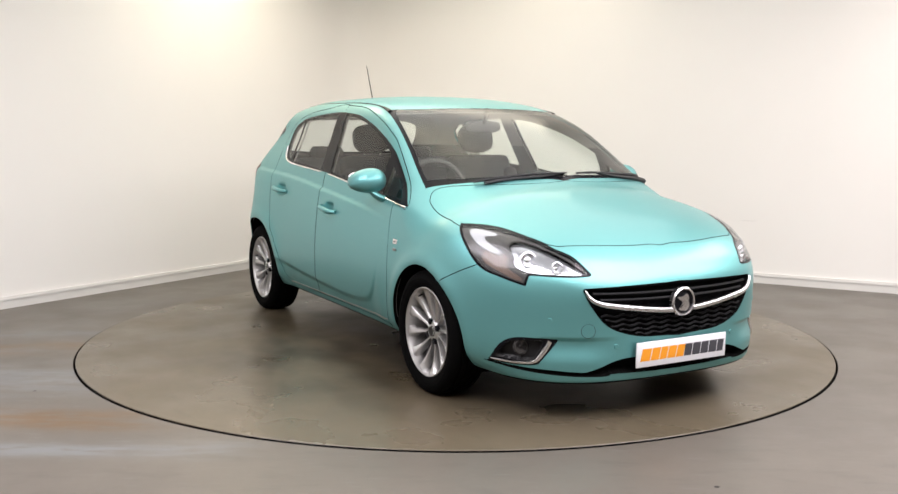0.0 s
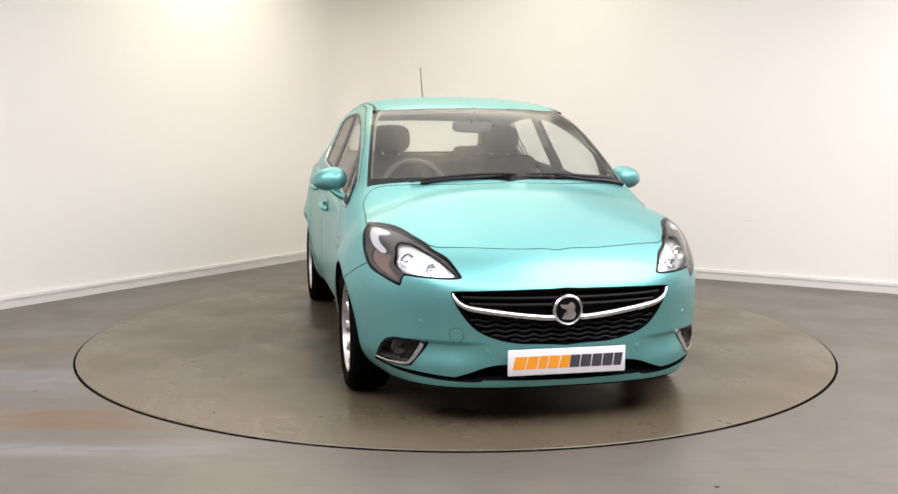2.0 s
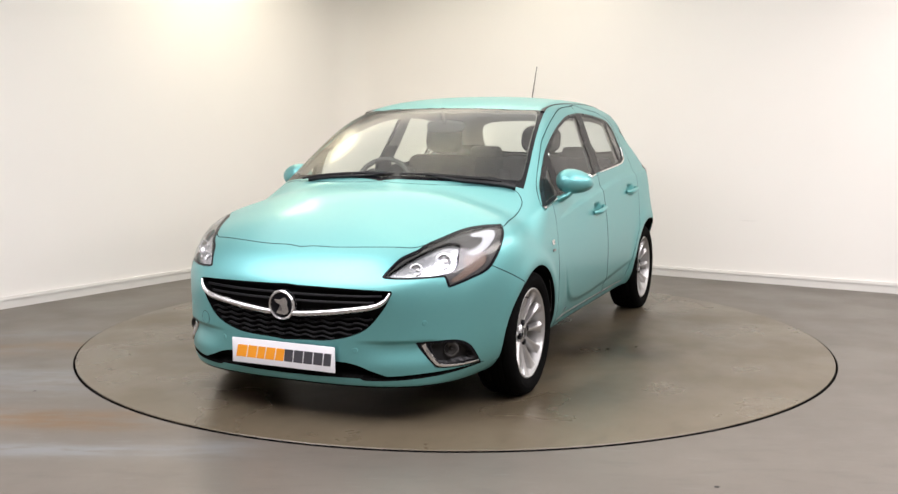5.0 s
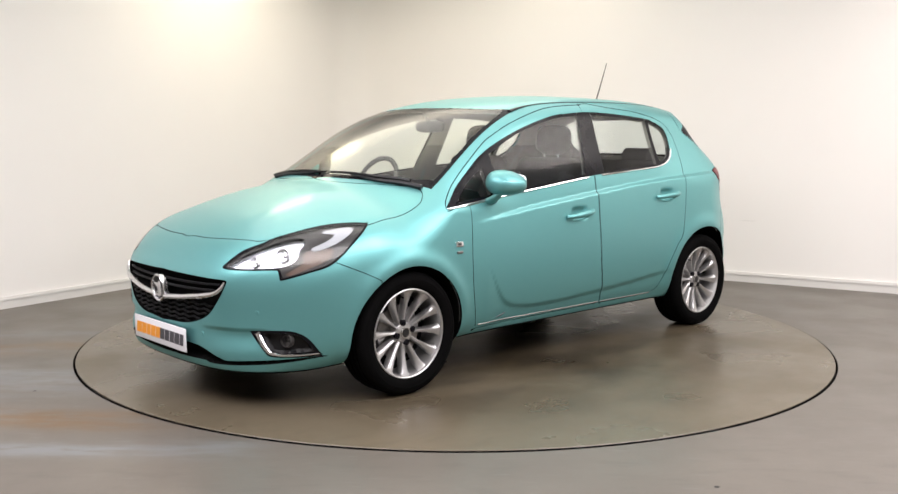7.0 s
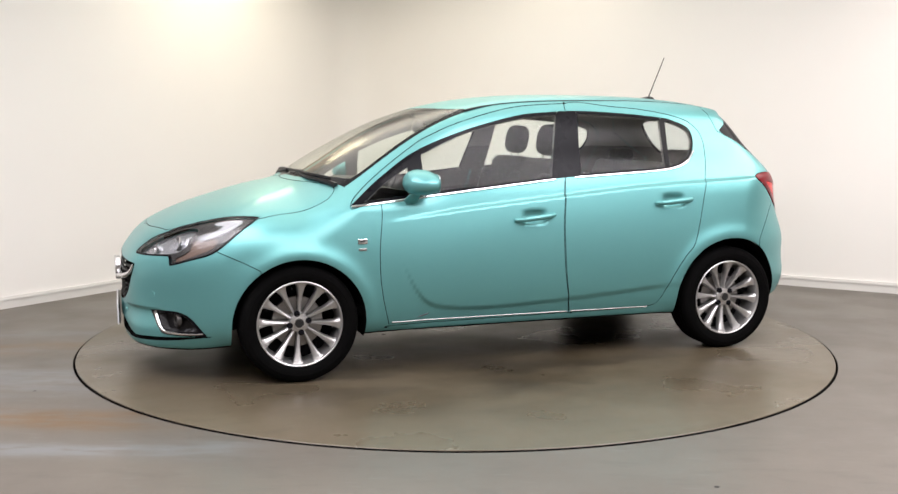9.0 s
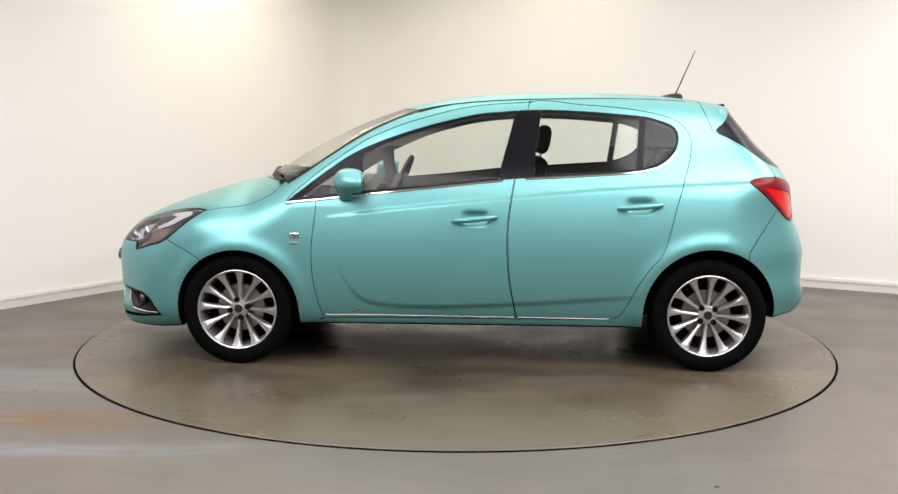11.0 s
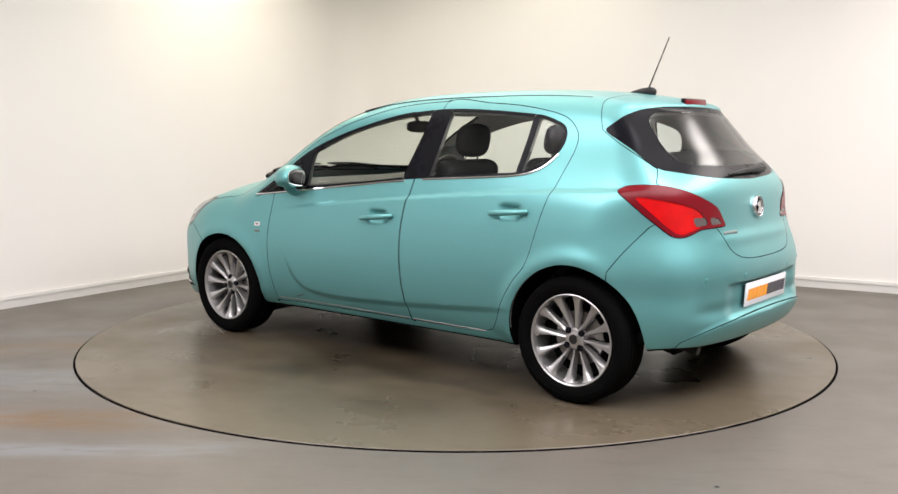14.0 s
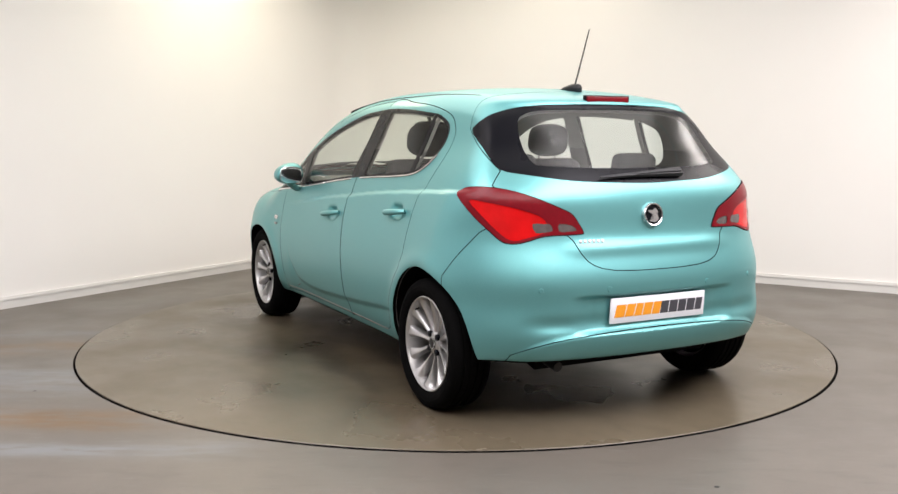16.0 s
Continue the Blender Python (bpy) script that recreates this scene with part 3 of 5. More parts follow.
# outlines: side ones as (x, z), front and rear ones as (y, z), bonnet and screen as (x, y), lamps as (degrees, z)
ARCH_F = Outline("side", [(1.252 + 0.336 * math.cos(a), 0.29 + 0.336 * math.sin(a)) for a in np.linspace(0, math.pi, 24)] + [(0.916, 0.05), (1.588, 0.05)], 1)
ARCH_R = Outline("side", [(-1.258 + 0.347 * math.cos(a), 0.303 + 0.350 * math.sin(a)) for a in np.linspace(0, math.pi, 24)] + [(-1.605, 0.05), (-0.911, 0.05)], 1)
DLO = Outline("side", [(0.985, 0.879), (0.975, 0.8805), (0.8, 0.898), (0.609, 0.919), (0.2, 0.963), (-0.228, 1.006), (-0.732, 1.037), (-0.922, 1.056), (-1.023, 1.095), (-1.078, 1.151),
                       (-1.102, 1.22), (-1.08, 1.284), (-0.991, 1.323), (-0.9, 1.342), (-0.604, 1.366), (-0.36, 1.374), (-0.176, 1.364), (0.009, 1.343), (0.318, 1.264), (0.599, 1.158), (0.787, 1.038), (0.972, 0.892)])
FRONT_PANE = Outline("side", [(0.578, 0.942), (0.59, 0.94), (0.2, 0.975), (-0.138, 1.012), (-0.15, 1.018), (-0.235, 1.342), (-0.225, 1.350), (0.008, 1.325), (0.317, 1.247), (0.56, 1.147), (0.582, 1.13)])
REAR_PANE = Outline("side", [(-0.33, 1.032), (-0.34, 1.024), (-0.6, 1.042), (-0.862, 1.058), (-0.87, 1.066), (-0.893, 1.318), (-0.885, 1.326), (-0.604, 1.349), (-0.378, 1.355), (-0.37, 1.345)])
QUARTER_R = Outline("side", [(-0.907, 1.074), (-0.912, 1.067), (-1.015, 1.107), (-1.065, 1.16), (-1.086, 1.22), (-1.068, 1.272), (-0.99, 1.307), (-0.937, 1.322), (-0.93, 1.314)])
QUARTER_F = Outline("side", [(0.9, 0.905), (0.89, 0.904), (0.65, 0.93), (0.645, 0.94), (0.66, 1.063), (0.668, 1.066), (0.79, 0.99)])
DOOR_F = Outline("side", [(0.83, 0.9), (0.845, 0.64), (0.835, 0.45), (0.79, 0.262), (0.77, 0.255), (0.3, 0.258), (-0.22, 0.262), (-0.243, 0.275), (-0.203, 0.5), (-0.195, 0.755), (-0.229, 1.002), (-0.272, 1.22),
                          (-0.306, 1.405), (-0.29, 1.414), (0.015, 1.389), (0.323, 1.311), (0.51, 1.239), (0.61, 1.187), (0.8, 1.055), (0.955, 0.925), (0.985, 0.872), (0.96, 0.868)])
DOOR_R = Outline("side", [(-0.312, 1.413), (-0.602, 1.401), (-0.843, 1.379), (-1.05, 1.335), (-1.138, 1.277), (-1.167, 1.204), (-1.146, 1.087), (-1.081, 0.887), (-1.014, 0.642), (-0.945, 0.552), (-0.876, 0.445),
                          (-0.813, 0.316), (-0.763, 0.275), (-0.6, 0.264), (-0.27, 0.262), (-0.249, 0.275), (-0.209, 0.5), (-0.201, 0.755), (-0.235, 1.002), (-0.278, 1.22)])
BUMPER_F = Outline("side", [(1.448, 0.576), (1.52, 0.613), (1.638, 0.666), (1.75, 0.72), (1.8, 0.9), (2.4, 0.9), (2.4, -0.2), (1.448, -0.2)], 1)
BUMPER_R = Outline("side", [(-1.446, 0.635), (-1.5, 0.715), (-1.595, 0.836), (-1.66, 0.88), (-2.3, 0.88), (-2.3, -0.2), (-1.446, -0.2)], 1)
BONNET = Outline("top", [(1.947, -0.3), (1.947, 0.06), (1.942, 0.188), (1.919, 0.32), (1.883, 0.452), (1.845, 0.53), (1.7, 0.63), (1.56, 0.715), (1.445, 0.758), (1.33, 0.75), (1.231, 0.741), (1.14, 0.737), (1.075, 0.72), (1.045, 0.66),
                         (1.13, 0.5), (1.2, 0.31), (1.225, 0.1), (1.225, -0.3)])
SCREEN_LINE = Outline("top", [(0.415, -0.3), (0.415, 0.05), (0.405, 0.2), (0.378, 0.36), (0.33, 0.48), (0.272, 0.556), (0.285, 0.572), (0.45, 0.605), (0.673, 0.645), (0.85, 0.678), (0.985, 0.7), (1.0, 0.695), (1.10, 0.52), (1.165, 0.32), (1.19, 0.1), (1.19, -0.3)])
SCREEN_CLEAR = Outline("top", [(0.432, -0.3), (0.432, 0.05), (0.422, 0.2), (0.396, 0.36), (0.348, 0.48), (0.318, 0.535), (0.45, 0.583), (0.673, 0.625), (0.85, 0.659), (0.945, 0.672), (0.965, 0.66), (1.07, 0.51), (1.135, 0.32), (1.16, 0.1), (1.16, -0.3)])
HEADLAMP = Outline("round_front", [(28.2, 0.645), (28.8, 0.662), (33.0, 0.718), (38.7, 0.752), (43.5, 0.781), (55.2, 0.820), (64.0, 0.834), (71.0, 0.834), (72.4, 0.826), (67.5, 0.765), (59.6, 0.662), (52.5, 0.625), (46.2, 0.598), (45.2, 0.600), (44.6, 0.634), (43.4, 0.640), (36.5, 0.637), (30.0, 0.638)])
LAMP_BOWL = Outline("round_front", [(29.8, 0.652), (34.5, 0.706), (41.5, 0.752), (48.0, 0.778), (51.8, 0.770), (50.2, 0.725), (49.6, 0.690), (46.0, 0.658), (38.0, 0.647)])
LAMP_BLADE = Outline("round_front", [(57.5, 0.806), (65.2, 0.820), (66.8, 0.806), (61.0, 0.752), (55.0, 0.722), (53.6, 0.733), (58.0, 0.762), (60.6, 0.790), (57.5, 0.795)], 3)
LAMP_SIDE = Outline("round_front", [(51.8, 0.722), (59.2, 0.735), (59.0, 0.690), (52.5, 0.645), (47.6, 0.618), (46.8, 0.630), (51.0, 0.672)])
TAILLAMP = Outline("round_rear", [(65.8, 0.99), (64.5, 1.01), (62.0, 1.021), (57.0, 1.025), (51.8, 1.019), (46.0, 1.0), (40.5, 0.972), (34.5, 0.935), (31.2, 0.91), (28.8, 0.865), (27.5, 0.834), (28.0, 0.824), (33.0, 0.821), (39.5, 0.817), (43.5, 0.799), (47.1, 0.788), (50.5, 0.797), (54.5, 0.843), (58.2, 0.888), (62.5, 0.945)])
TAIL_BRIGHT = Outline("round_rear", [(60.5, 0.965), (56.0, 0.962), (48.0, 0.940), (41.0, 0.905), (38.5, 0.862), (40.0, 0.832), (44.5, 0.812), (47.3, 0.803), (50.5, 0.825), (56.5, 0.905)])
TAIL_CLEAR_A = Outline("round_rear", [(42.8, 0.872), (40, 0.872), (37.9, 0.870), (37.2, 0.842), (39.5, 0.836), (41.8, 0.835)], 2)
TAIL_CLEAR_B = Outline("round_rear", [(35.6, 0.870), (33, 0.868), (31.2, 0.861), (30.0, 0.841), (32.5, 0.837), (35.2, 0.838)], 2)
GRILLE = Outline("front", [(-0.3, 0.600), (0.06, 0.600), (0.3, 0.597), (0.455, 0.593), (0.484, 0.588), (0.48, 0.565), (0.45, 0.507), (0.378, 0.425), (0.258, 0.379), (0.1, 0.365), (-0.3, 0.365)])
INTAKE = Outline("front", [(-0.3, 0.284), (0.06, 0.284), (0.259, 0.283), (0.34, 0.272), (0.40, 0.25), (0.475, 0.222), (0.46, 0.216), (0.26, 0.212), (0.06, 0.209), (-0.3, 0.209)])
LIP = Outline("round_front", [(23, 0.232), (29.8, 0.227), (38, 0.234), (47, 0.241), (56.5, 0.249), (57.5, 0.245), (47, 0.225), (38, 0.213), (29.8, 0.206), (23, 0.206)])
FOG = Outline("round_front", [(36.8, 0.360), (38.2, 0.369), (42.5, 0.372), (48.2, 0.368), (52.2, 0.338), (55.5, 0.272), (56.4, 0.252), (54.5, 0.248), (48.0, 0.247), (42.4, 0.254), (40.8, 0.275)])
FOG_INNER = Outline("round_front", [(40.5, 0.352), (42.5, 0.362), (48.0, 0.358), (51.2, 0.334), (54.0, 0.275), (52.0, 0.271), (44.5, 0.268), (42.3, 0.284)])
TAILGATE = Outline("round_rear", [(-20, 0.665), (5, 0.665), (10, 0.666), (17, 0.671), (21.5, 0.681), (24.5, 0.696), (26.5, 0.714), (28.3, 0.742), (29.8, 0.775), (31, 0.80), (38, 0.88), (50, 0.98), (54.5, 1.03), (53.6, 1.09), (60, 1.15), (73.9, 1.266), (75.2, 1.33), (76, 1.385), (76, 2.0), (-20, 2.0)], 1, lambda p: p[:, 0] + 1.235)
BACKLIGHT = Outline("round_rear", [(-20, 1.380), (0, 1.380), (18.6, 1.380), (32, 1.377), (46, 1.374), (57, 1.362), (64.5, 1.334), (68.3, 1.305), (72.3, 1.264), (67.6, 1.222), (62.9, 1.185), (59.3, 1.148), (53.4, 1.092), (46, 1.073), (31.2, 1.047), (15, 1.037), (0, 1.032), (-20, 1.032)])
BACK_CLEAR = Outline("round_rear", [(-20, 1.355), (0, 1.355), (35, 1.352), (48, 1.347), (53, 1.33), (54.2, 1.296), (49.5, 1.185), (44.5, 1.12), (42, 1.112), (25, 1.1), (0, 1.098), (-20, 1.098)])
LEDGE_LINE = Outline("rear", [(-0.3, 0.414)] + [(float(y), float(LEDGE(y))) for y in np.linspace(0, 0.68, 18)] + [(0.69, 0.29), (0.66, 0.1), (-0.3, 0.1)], 1)
LINE = 0.0019
SEAMED = [DOOR_F, DOOR_R, BONNET, BUMPER_F, BUMPER_R, TAILGATE, LEDGE_LINE]
CUT_ONCE = [DLO, FRONT_PANE, REAR_PANE, QUARTER_R, QUARTER_F, SCREEN_LINE, SCREEN_CLEAR, HEADLAMP, LAMP_BOWL, LAMP_BLADE, LAMP_SIDE, TAILLAMP, TAIL_BRIGHT, TAIL_CLEAR_A, TAIL_CLEAR_B,
            GRILLE, INTAKE, LIP, FOG, FOG_INNER, BACKLIGHT, BACK_CLEAR, ARCH_F, ARCH_R]
SUNK = {"grille": (GRILLE, 0.035), "lip_gap": (LIP, 0.02), "intake": (INTAKE, 0.05), "fog": (FOG_INNER, 0.035)}

V, F = skin_sheet()
for line in CUT_ONCE:
    V, F = cut(V, F, line(V))
V, F = cut(V, F, HEADLAMP(V) + 0.009)
V, F = cut(V, F, TAILLAMP(V) + 0.004)
V, F = cut(V, F, V[:, 2] - floor_line(V[:, 0]) - 0.012)
for line, _ in SUNK.values():
    V, F = cut(V, F, line(V) + 0.005)
for line in SEAMED:
    for shift in (0.0, LINE, -LINE):
        V, F = cut(V, F, line(V) + shift)
N = skin_normal(V)
MID = V[F].mean(1)
GAP_MID = skin_normal(MID)


def which(mid):
    """The panel that each triangle belongs to; the first that claims it keeps it."""
    label = np.full(len(mid), "body", dtype="U16")
    free = np.ones(len(mid), bool)

    def claim(name, mask):
        m = free & mask
        label[m] = name
        free[m] = False

    inside = lambda o: o(mid) < 0
    claim("none", inside(ARCH_F) | inside(ARCH_R))
    claim("under", mid[:, 2] < floor_line(mid[:, 0]) + 0.012)
    lamp = inside(HEADLAMP)
    claim("lamp_edge", lamp & (HEADLAMP(mid) > -0.009))
    for name, o in (("lamp_bowl", LAMP_BOWL), ("lamp_blade", LAMP_BLADE), ("lamp_side", LAMP_SIDE)):
        claim(name, lamp & inside(o))
    claim("lamp_rest", lamp)
    tail = inside(TAILLAMP)
    claim("tail_edge", tail & (TAILLAMP(mid) > -0.004))
    claim("tail_clear", tail & (inside(TAIL_CLEAR_A) | inside(TAIL_CLEAR_B)))
    claim("tail_bright", tail & inside(TAIL_BRIGHT))
    claim("tail_rest", tail)
    claim("grille", inside(GRILLE))
    claim("intake", inside(INTAKE))
    claim("fog", inside(FOG_INNER))
    claim("fog_trim", inside(FOG))
    claim("lip_gap", inside(LIP))
    claim("screen", inside(SCREEN_CLEAR))
    claim("screen_band", inside(SCREEN_LINE))
    claim("backlight", inside(BACK_CLEAR))
    claim("backlight_band", inside(BACKLIGHT))
    for name, o in (("pane_front", FRONT_PANE), ("pane_rear", REAR_PANE), ("pane_quarter_r", QUARTER_R), ("pane_quarter_f", QUARTER_F), ("side_trim", DLO)):
        claim(name, inside(o))
    bonnet = BONNET(mid)
    claim("seam", np.abs(bonnet) < LINE)
    claim("bonnet", bonnet < 0)
    for name, o in (("door_front", DOOR_F), ("door_rear", DOOR_R), ("tailgate", TAILGATE), ("bumper_ledge", LEDGE_LINE), ("bumper_front", BUMPER_F), ("bumper_rear", BUMPER_R)):
        d = o(mid)
        claim("seam", np.abs(d) < LINE)
        claim(name, d < 0)
    middle = np.abs(mid[:, 1]) < 0.37
    claim("bumper_front", middle & (mid[:, 0] > 1.6))
    claim("bumper_rear", middle & (mid[:, 0] < -1.6) & (mid[:, 2] < 0.88))
    return label


LABEL = which(MID)


def islands(tri):
    """A number for each triangle: the joined piece that it belongs to."""
    used, inv = np.unique(tri, return_inverse=True)
    inv = inv.reshape(-1, 3)
    root = np.arange(len(used))
    while True:
        low = root[inv].min(1)
        fresh = root.copy()
        for k in range(3):
            np.minimum.at(fresh, inv[:, k], low)
        fresh = fresh[fresh]
        if (fresh == root).all():
            return root[inv[:, 0]]
        root = fresh


# slivers cut off from a panel go to the shell; the strip under the front intake is a panel of its own
for name in ("bumper_front", "bumper_rear", "tailgate", "bonnet", "bumper_ledge"):
    mine = np.where(LABEL == name)[0]
    ids, back, counts = np.unique(islands(F[mine]), return_inverse=True, return_counts=True)
    rank = np.argsort(np.argsort(-counts))[back]
    LABEL[mine[rank > 0]] = "body"
    if name == "bumper_front":
        LABEL[mine[(rank == 1) & (counts[back] > 0.05 * len(mine))]] = "bumper_lip"

# sink the seams and the black openings
PUSH = np.zeros(len(V))
for line in SEAMED:
    d = np.abs(line(V))
    PUSH = np.where((d < 4e-4), np.maximum(PUSH, 0.006), PUSH)
on_seam = np.zeros(len(V), bool)
on_seam[np.unique(F[LABEL == "seam"])] = True
off_seam = np.zeros(len(V), bool)
off_seam[np.unique(F[LABEL != "seam"])] = True
PUSH[off_seam | ~on_seam] = 0
for name, (line, depth) in SUNK.items():
    PUSH = np.where(line(V) < -0.0045, np.maximum(depth, PUSH), PUSH)
SUNKEN = V - N * PUSH[:, None]

car = new("car")
tagged(car, "turquoise metallic five-door hatchback car parked on the turntable", "car")


def panel(name, labels, mat, parent=None, label="", sides="both", offset=0.0, where=None):
    """The triangles with those labels as one mesh; sides: both, left or right."""
    mask = np.isin(LABEL, labels if isinstance(labels, (list, tuple)) else [labels])
    if where is not None:
        mask &= where
    used, inv = np.unique(F[mask], return_inverse=True)
    if not len(used):
        return None
    tri = inv.reshape(-1, 3)
    v, n = SUNKEN[used] + N[used] * offset, N[used]
    flip = np.array([1, -1, 1])
    if sides == "left":
        vs, fs, ns = v, tri, n
    elif sides == "right":
        vs, fs, ns = v * flip, tri[:, ::-1], n * flip
    else:
        vs, ns = np.r_[v, v * flip], np.r_[n, n * flip]
        twin = np.where(np.abs(v[:, 1]) < 1e-5, np.arange(len(v)), np.arange(len(v)) + len(v))
        fs = np.r_[tri, twin[tri[:, ::-1]]]
        kept, back = np.unique(fs, return_inverse=True)
        vs, ns, fs = vs[kept], ns[kept], back.reshape(-1, 3)
    sharp = bool((PUSH[used] > 0).any())
    return mesh_object(name, vs, fs, mat, parent or car, label, True, None if sharp else ns)


panel("body", "body", PAINT, label="turquoise metallic painted body shell with roof and wings")
panel("underbody", "under", MATT_BLACK, label="black underbody")
panel("panel_gap", "seam", MATT_BLACK, label="dark shut lines between the panels")
bonnet = panel("bonnet", "bonnet", PAINT)
tailgate = panel("tailgate", "tailgate", PAINT)
bumper_front = panel("front_bumper", "bumper_front", PAINT)
panel("bumper_lip", "bumper_lip", PAINT, bumper_front, "turquoise lip under the front intake")
bumper_rear = panel("rear_bumper", "bumper_rear", PAINT)
panel("bumper_ledge", "bumper_ledge", PAINT, bumper_rear, "turquoise lower bumper ledge with a dark gap above")
DOORS = {}
for side in ("left", "right"):
    for name in ("front", "rear"):
        d = panel(name + "_door", "door_" + name, PAINT, sides=side)
        DOORS[side, name] = d
    panel("window_surround", "side_trim", GLOSS_BLACK, sides=side, label="gloss black window surround and pillar trim")
    panel("front_window", "pane_front", GLASS, DOORS[side, "front"], "tinted side window", side, -0.003)
    panel("rear_window", "pane_rear", GLASS, DOORS[side, "rear"], "tinted side window", side, -0.003)
    panel("quarter_window", "pane_quarter_r", GLASS, DOORS[side, "rear"], "small tinted quarter window", side, -0.003)
    panel("quarter_window", "pane_quarter_f", GLASS, DOORS[side, "front"], "small tinted triangular window", side, -0.003)
windscreen = panel("windscreen", "screen", SCREEN, label="clear curved windscreen")
panel("screen_border", "screen_band", GLOSS_BLACK, windscreen, "black printed windscreen border")
rear_screen = panel("rear_screen", "backlight", BACKGLASS, tailgate, "tinted wrap-round rear window")
panel("rear_screen_border", "backlight_band", GLOSS_BLACK, tailgate, "gloss black rear window border")
grille = panel("grille", "grille", MATT_BLACK, bumper_front, "black radiator grille opening")
panel("lower_intake", "intake", MATT_BLACK, bumper_front, "black lower air intake")

# ---- places on the skin ----
def meet(o, way, reach=1.3):
    o, way = np.array(o, float), np.array(way, float)
    lo, gap = 0.0, reach
    for _ in range(3):
        steps = lo + gap * np.arange(41) / 40
        out = skin(o + steps[:, None] * way) >= 0
        lo, gap = steps[max(int(np.argmax(out)) - 1, 0)] if out.any() else steps[-1], gap / 40
    return o + lo * way


def on_side(x, z, out=0.0):
    p = meet((x, 0, z), (0, 1, 0))
    return Vector(p + skin_normal(p[None])[0] * out)


def on_front(y, z, out=0.0):
    p = meet((1.2, y, z), (1, 0, 0))
    return Vector(p + skin_normal(p[None])[0] * out)


def on_rear(y, z, out=0.0):
    p = meet((-1.0, y, z), (-1, 0, 0))
    return Vector(p + skin_normal(p[None])[0] * out)


def on_top(x, y, out=0.0):
    p = meet((x, y, 0.62), (0, 0, 1))
    return Vector(p + skin_normal(p[None])[0] * out)


def round_front(a, z, out=0.0):
    p = meet((1.2, 0, z), (math.cos(radians(a)), math.sin(radians(a)), 0))
    return Vector(p + skin_normal(p[None])[0] * out)


def facing(p, out=0.0):
    """A pose on the skin at p whose y axis points out of the body."""
    n = Vector(skin_normal(np.array(p)[None])[0])
    return Matrix.Translation(Vector(p) + n * out) @ n.to_track_quat("Y", "Z").to_matrix().to_4x4()


MIRROR = Matrix.Diagonal((1, -1, 1, 1))


def both(name, make, mat, parents, label=""):
    """A part on the left and its mirror image on the right; make returns a bmesh."""
    made = []
    for side in (0, 1):
        bm = make()
        if side:
            bmesh.ops.transform(bm, matrix=MIRROR, verts=bm.verts)
            bmesh.ops.reverse_faces(bm, faces=bm.faces)
        made.append(part(name, bm, mat, parents[side] if isinstance(parents, (tuple, list)) else parents, label))
    return made


def disc(r, thick, steps=24, dome=0.0):
    bm = bmesh.new()
    lathe(bm, [(0.0001, thick + dome), (r * 0.6, thick + dome * 0.7), (r * 0.93, thick), (r, thick * 0.6), (r, -0.002)], steps)
    bmesh.ops.remove_doubles(bm, verts=bm.verts, dist=0.0003)
    bmesh.ops.recalc_face_normals(bm, faces=bm.faces)
    return bm


def placed(bm, m):
    bmesh.ops.transform(bm, matrix=m, verts=bm.verts)
    return bm


# ---- lamps ----
LAMP_LABELS = ["lamp_edge", "lamp_bowl", "lamp_blade", "lamp_side", "lamp_rest"]
TAIL_LABELS = ["tail_clear", "tail_bright", "tail_rest"]
HEADS, TAILS, FOGS = [], [], []
for side in ("left", "right"):
    head = panel("headlight", LAMP_LABELS[1:], LENS, None, "clear headlight cover over chrome reflectors", side, 0.001)
    panel("lamp_housing", LAMP_LABELS, MATT_BLACK, head, "dark lamp housing", side, -0.055)
    panel("lamp_gasket", "lamp_edge", GLOSS_BLACK, head, "black lamp gasket", side, -0.001)
    panel("lamp_bezel", "lamp_rest", LAMP_GREY, head, "dark grey lamp bezel", side, -0.008)
    panel("reflector", "lamp_bowl", REFLECTOR, head, "chrome main beam reflector", side, -0.026)
    panel("light_strip", "lamp_blade", STRIP, head, "white daytime light strip", side, -0.005)
    panel("indicator", "lamp_side", AMBER, head, "pale amber indicator", side, -0.014)
    HEADS.append(head)
    tail = panel("tail_light", "tail_rest", RED_LENS, None, "dark red tail light cluster", side, 0.004)
    panel("lamp_gasket", "tail_edge", MATT_BLACK, tail, "dark lamp gap", side, -0.003)
    panel("brake_lens", "tail_bright", RED_GLOW, tail, "bright red brake lens", side, 0.001)
    panel("clear_lens", "tail_clear", CLEAR_REFLECTOR, tail, "smoky clear reversing lens", side, 0.002)
    TAILS.append(tail)
    fog = panel("fog_lamp_pocket", "fog", SATIN_BLACK, bumper_front, "black fog lamp pocket", side)
    panel("pocket_trim", "fog_trim", GLOSS_BLACK, bumper_front, "black fog lamp surround", side, -0.001)
    FOGS.append(fog)


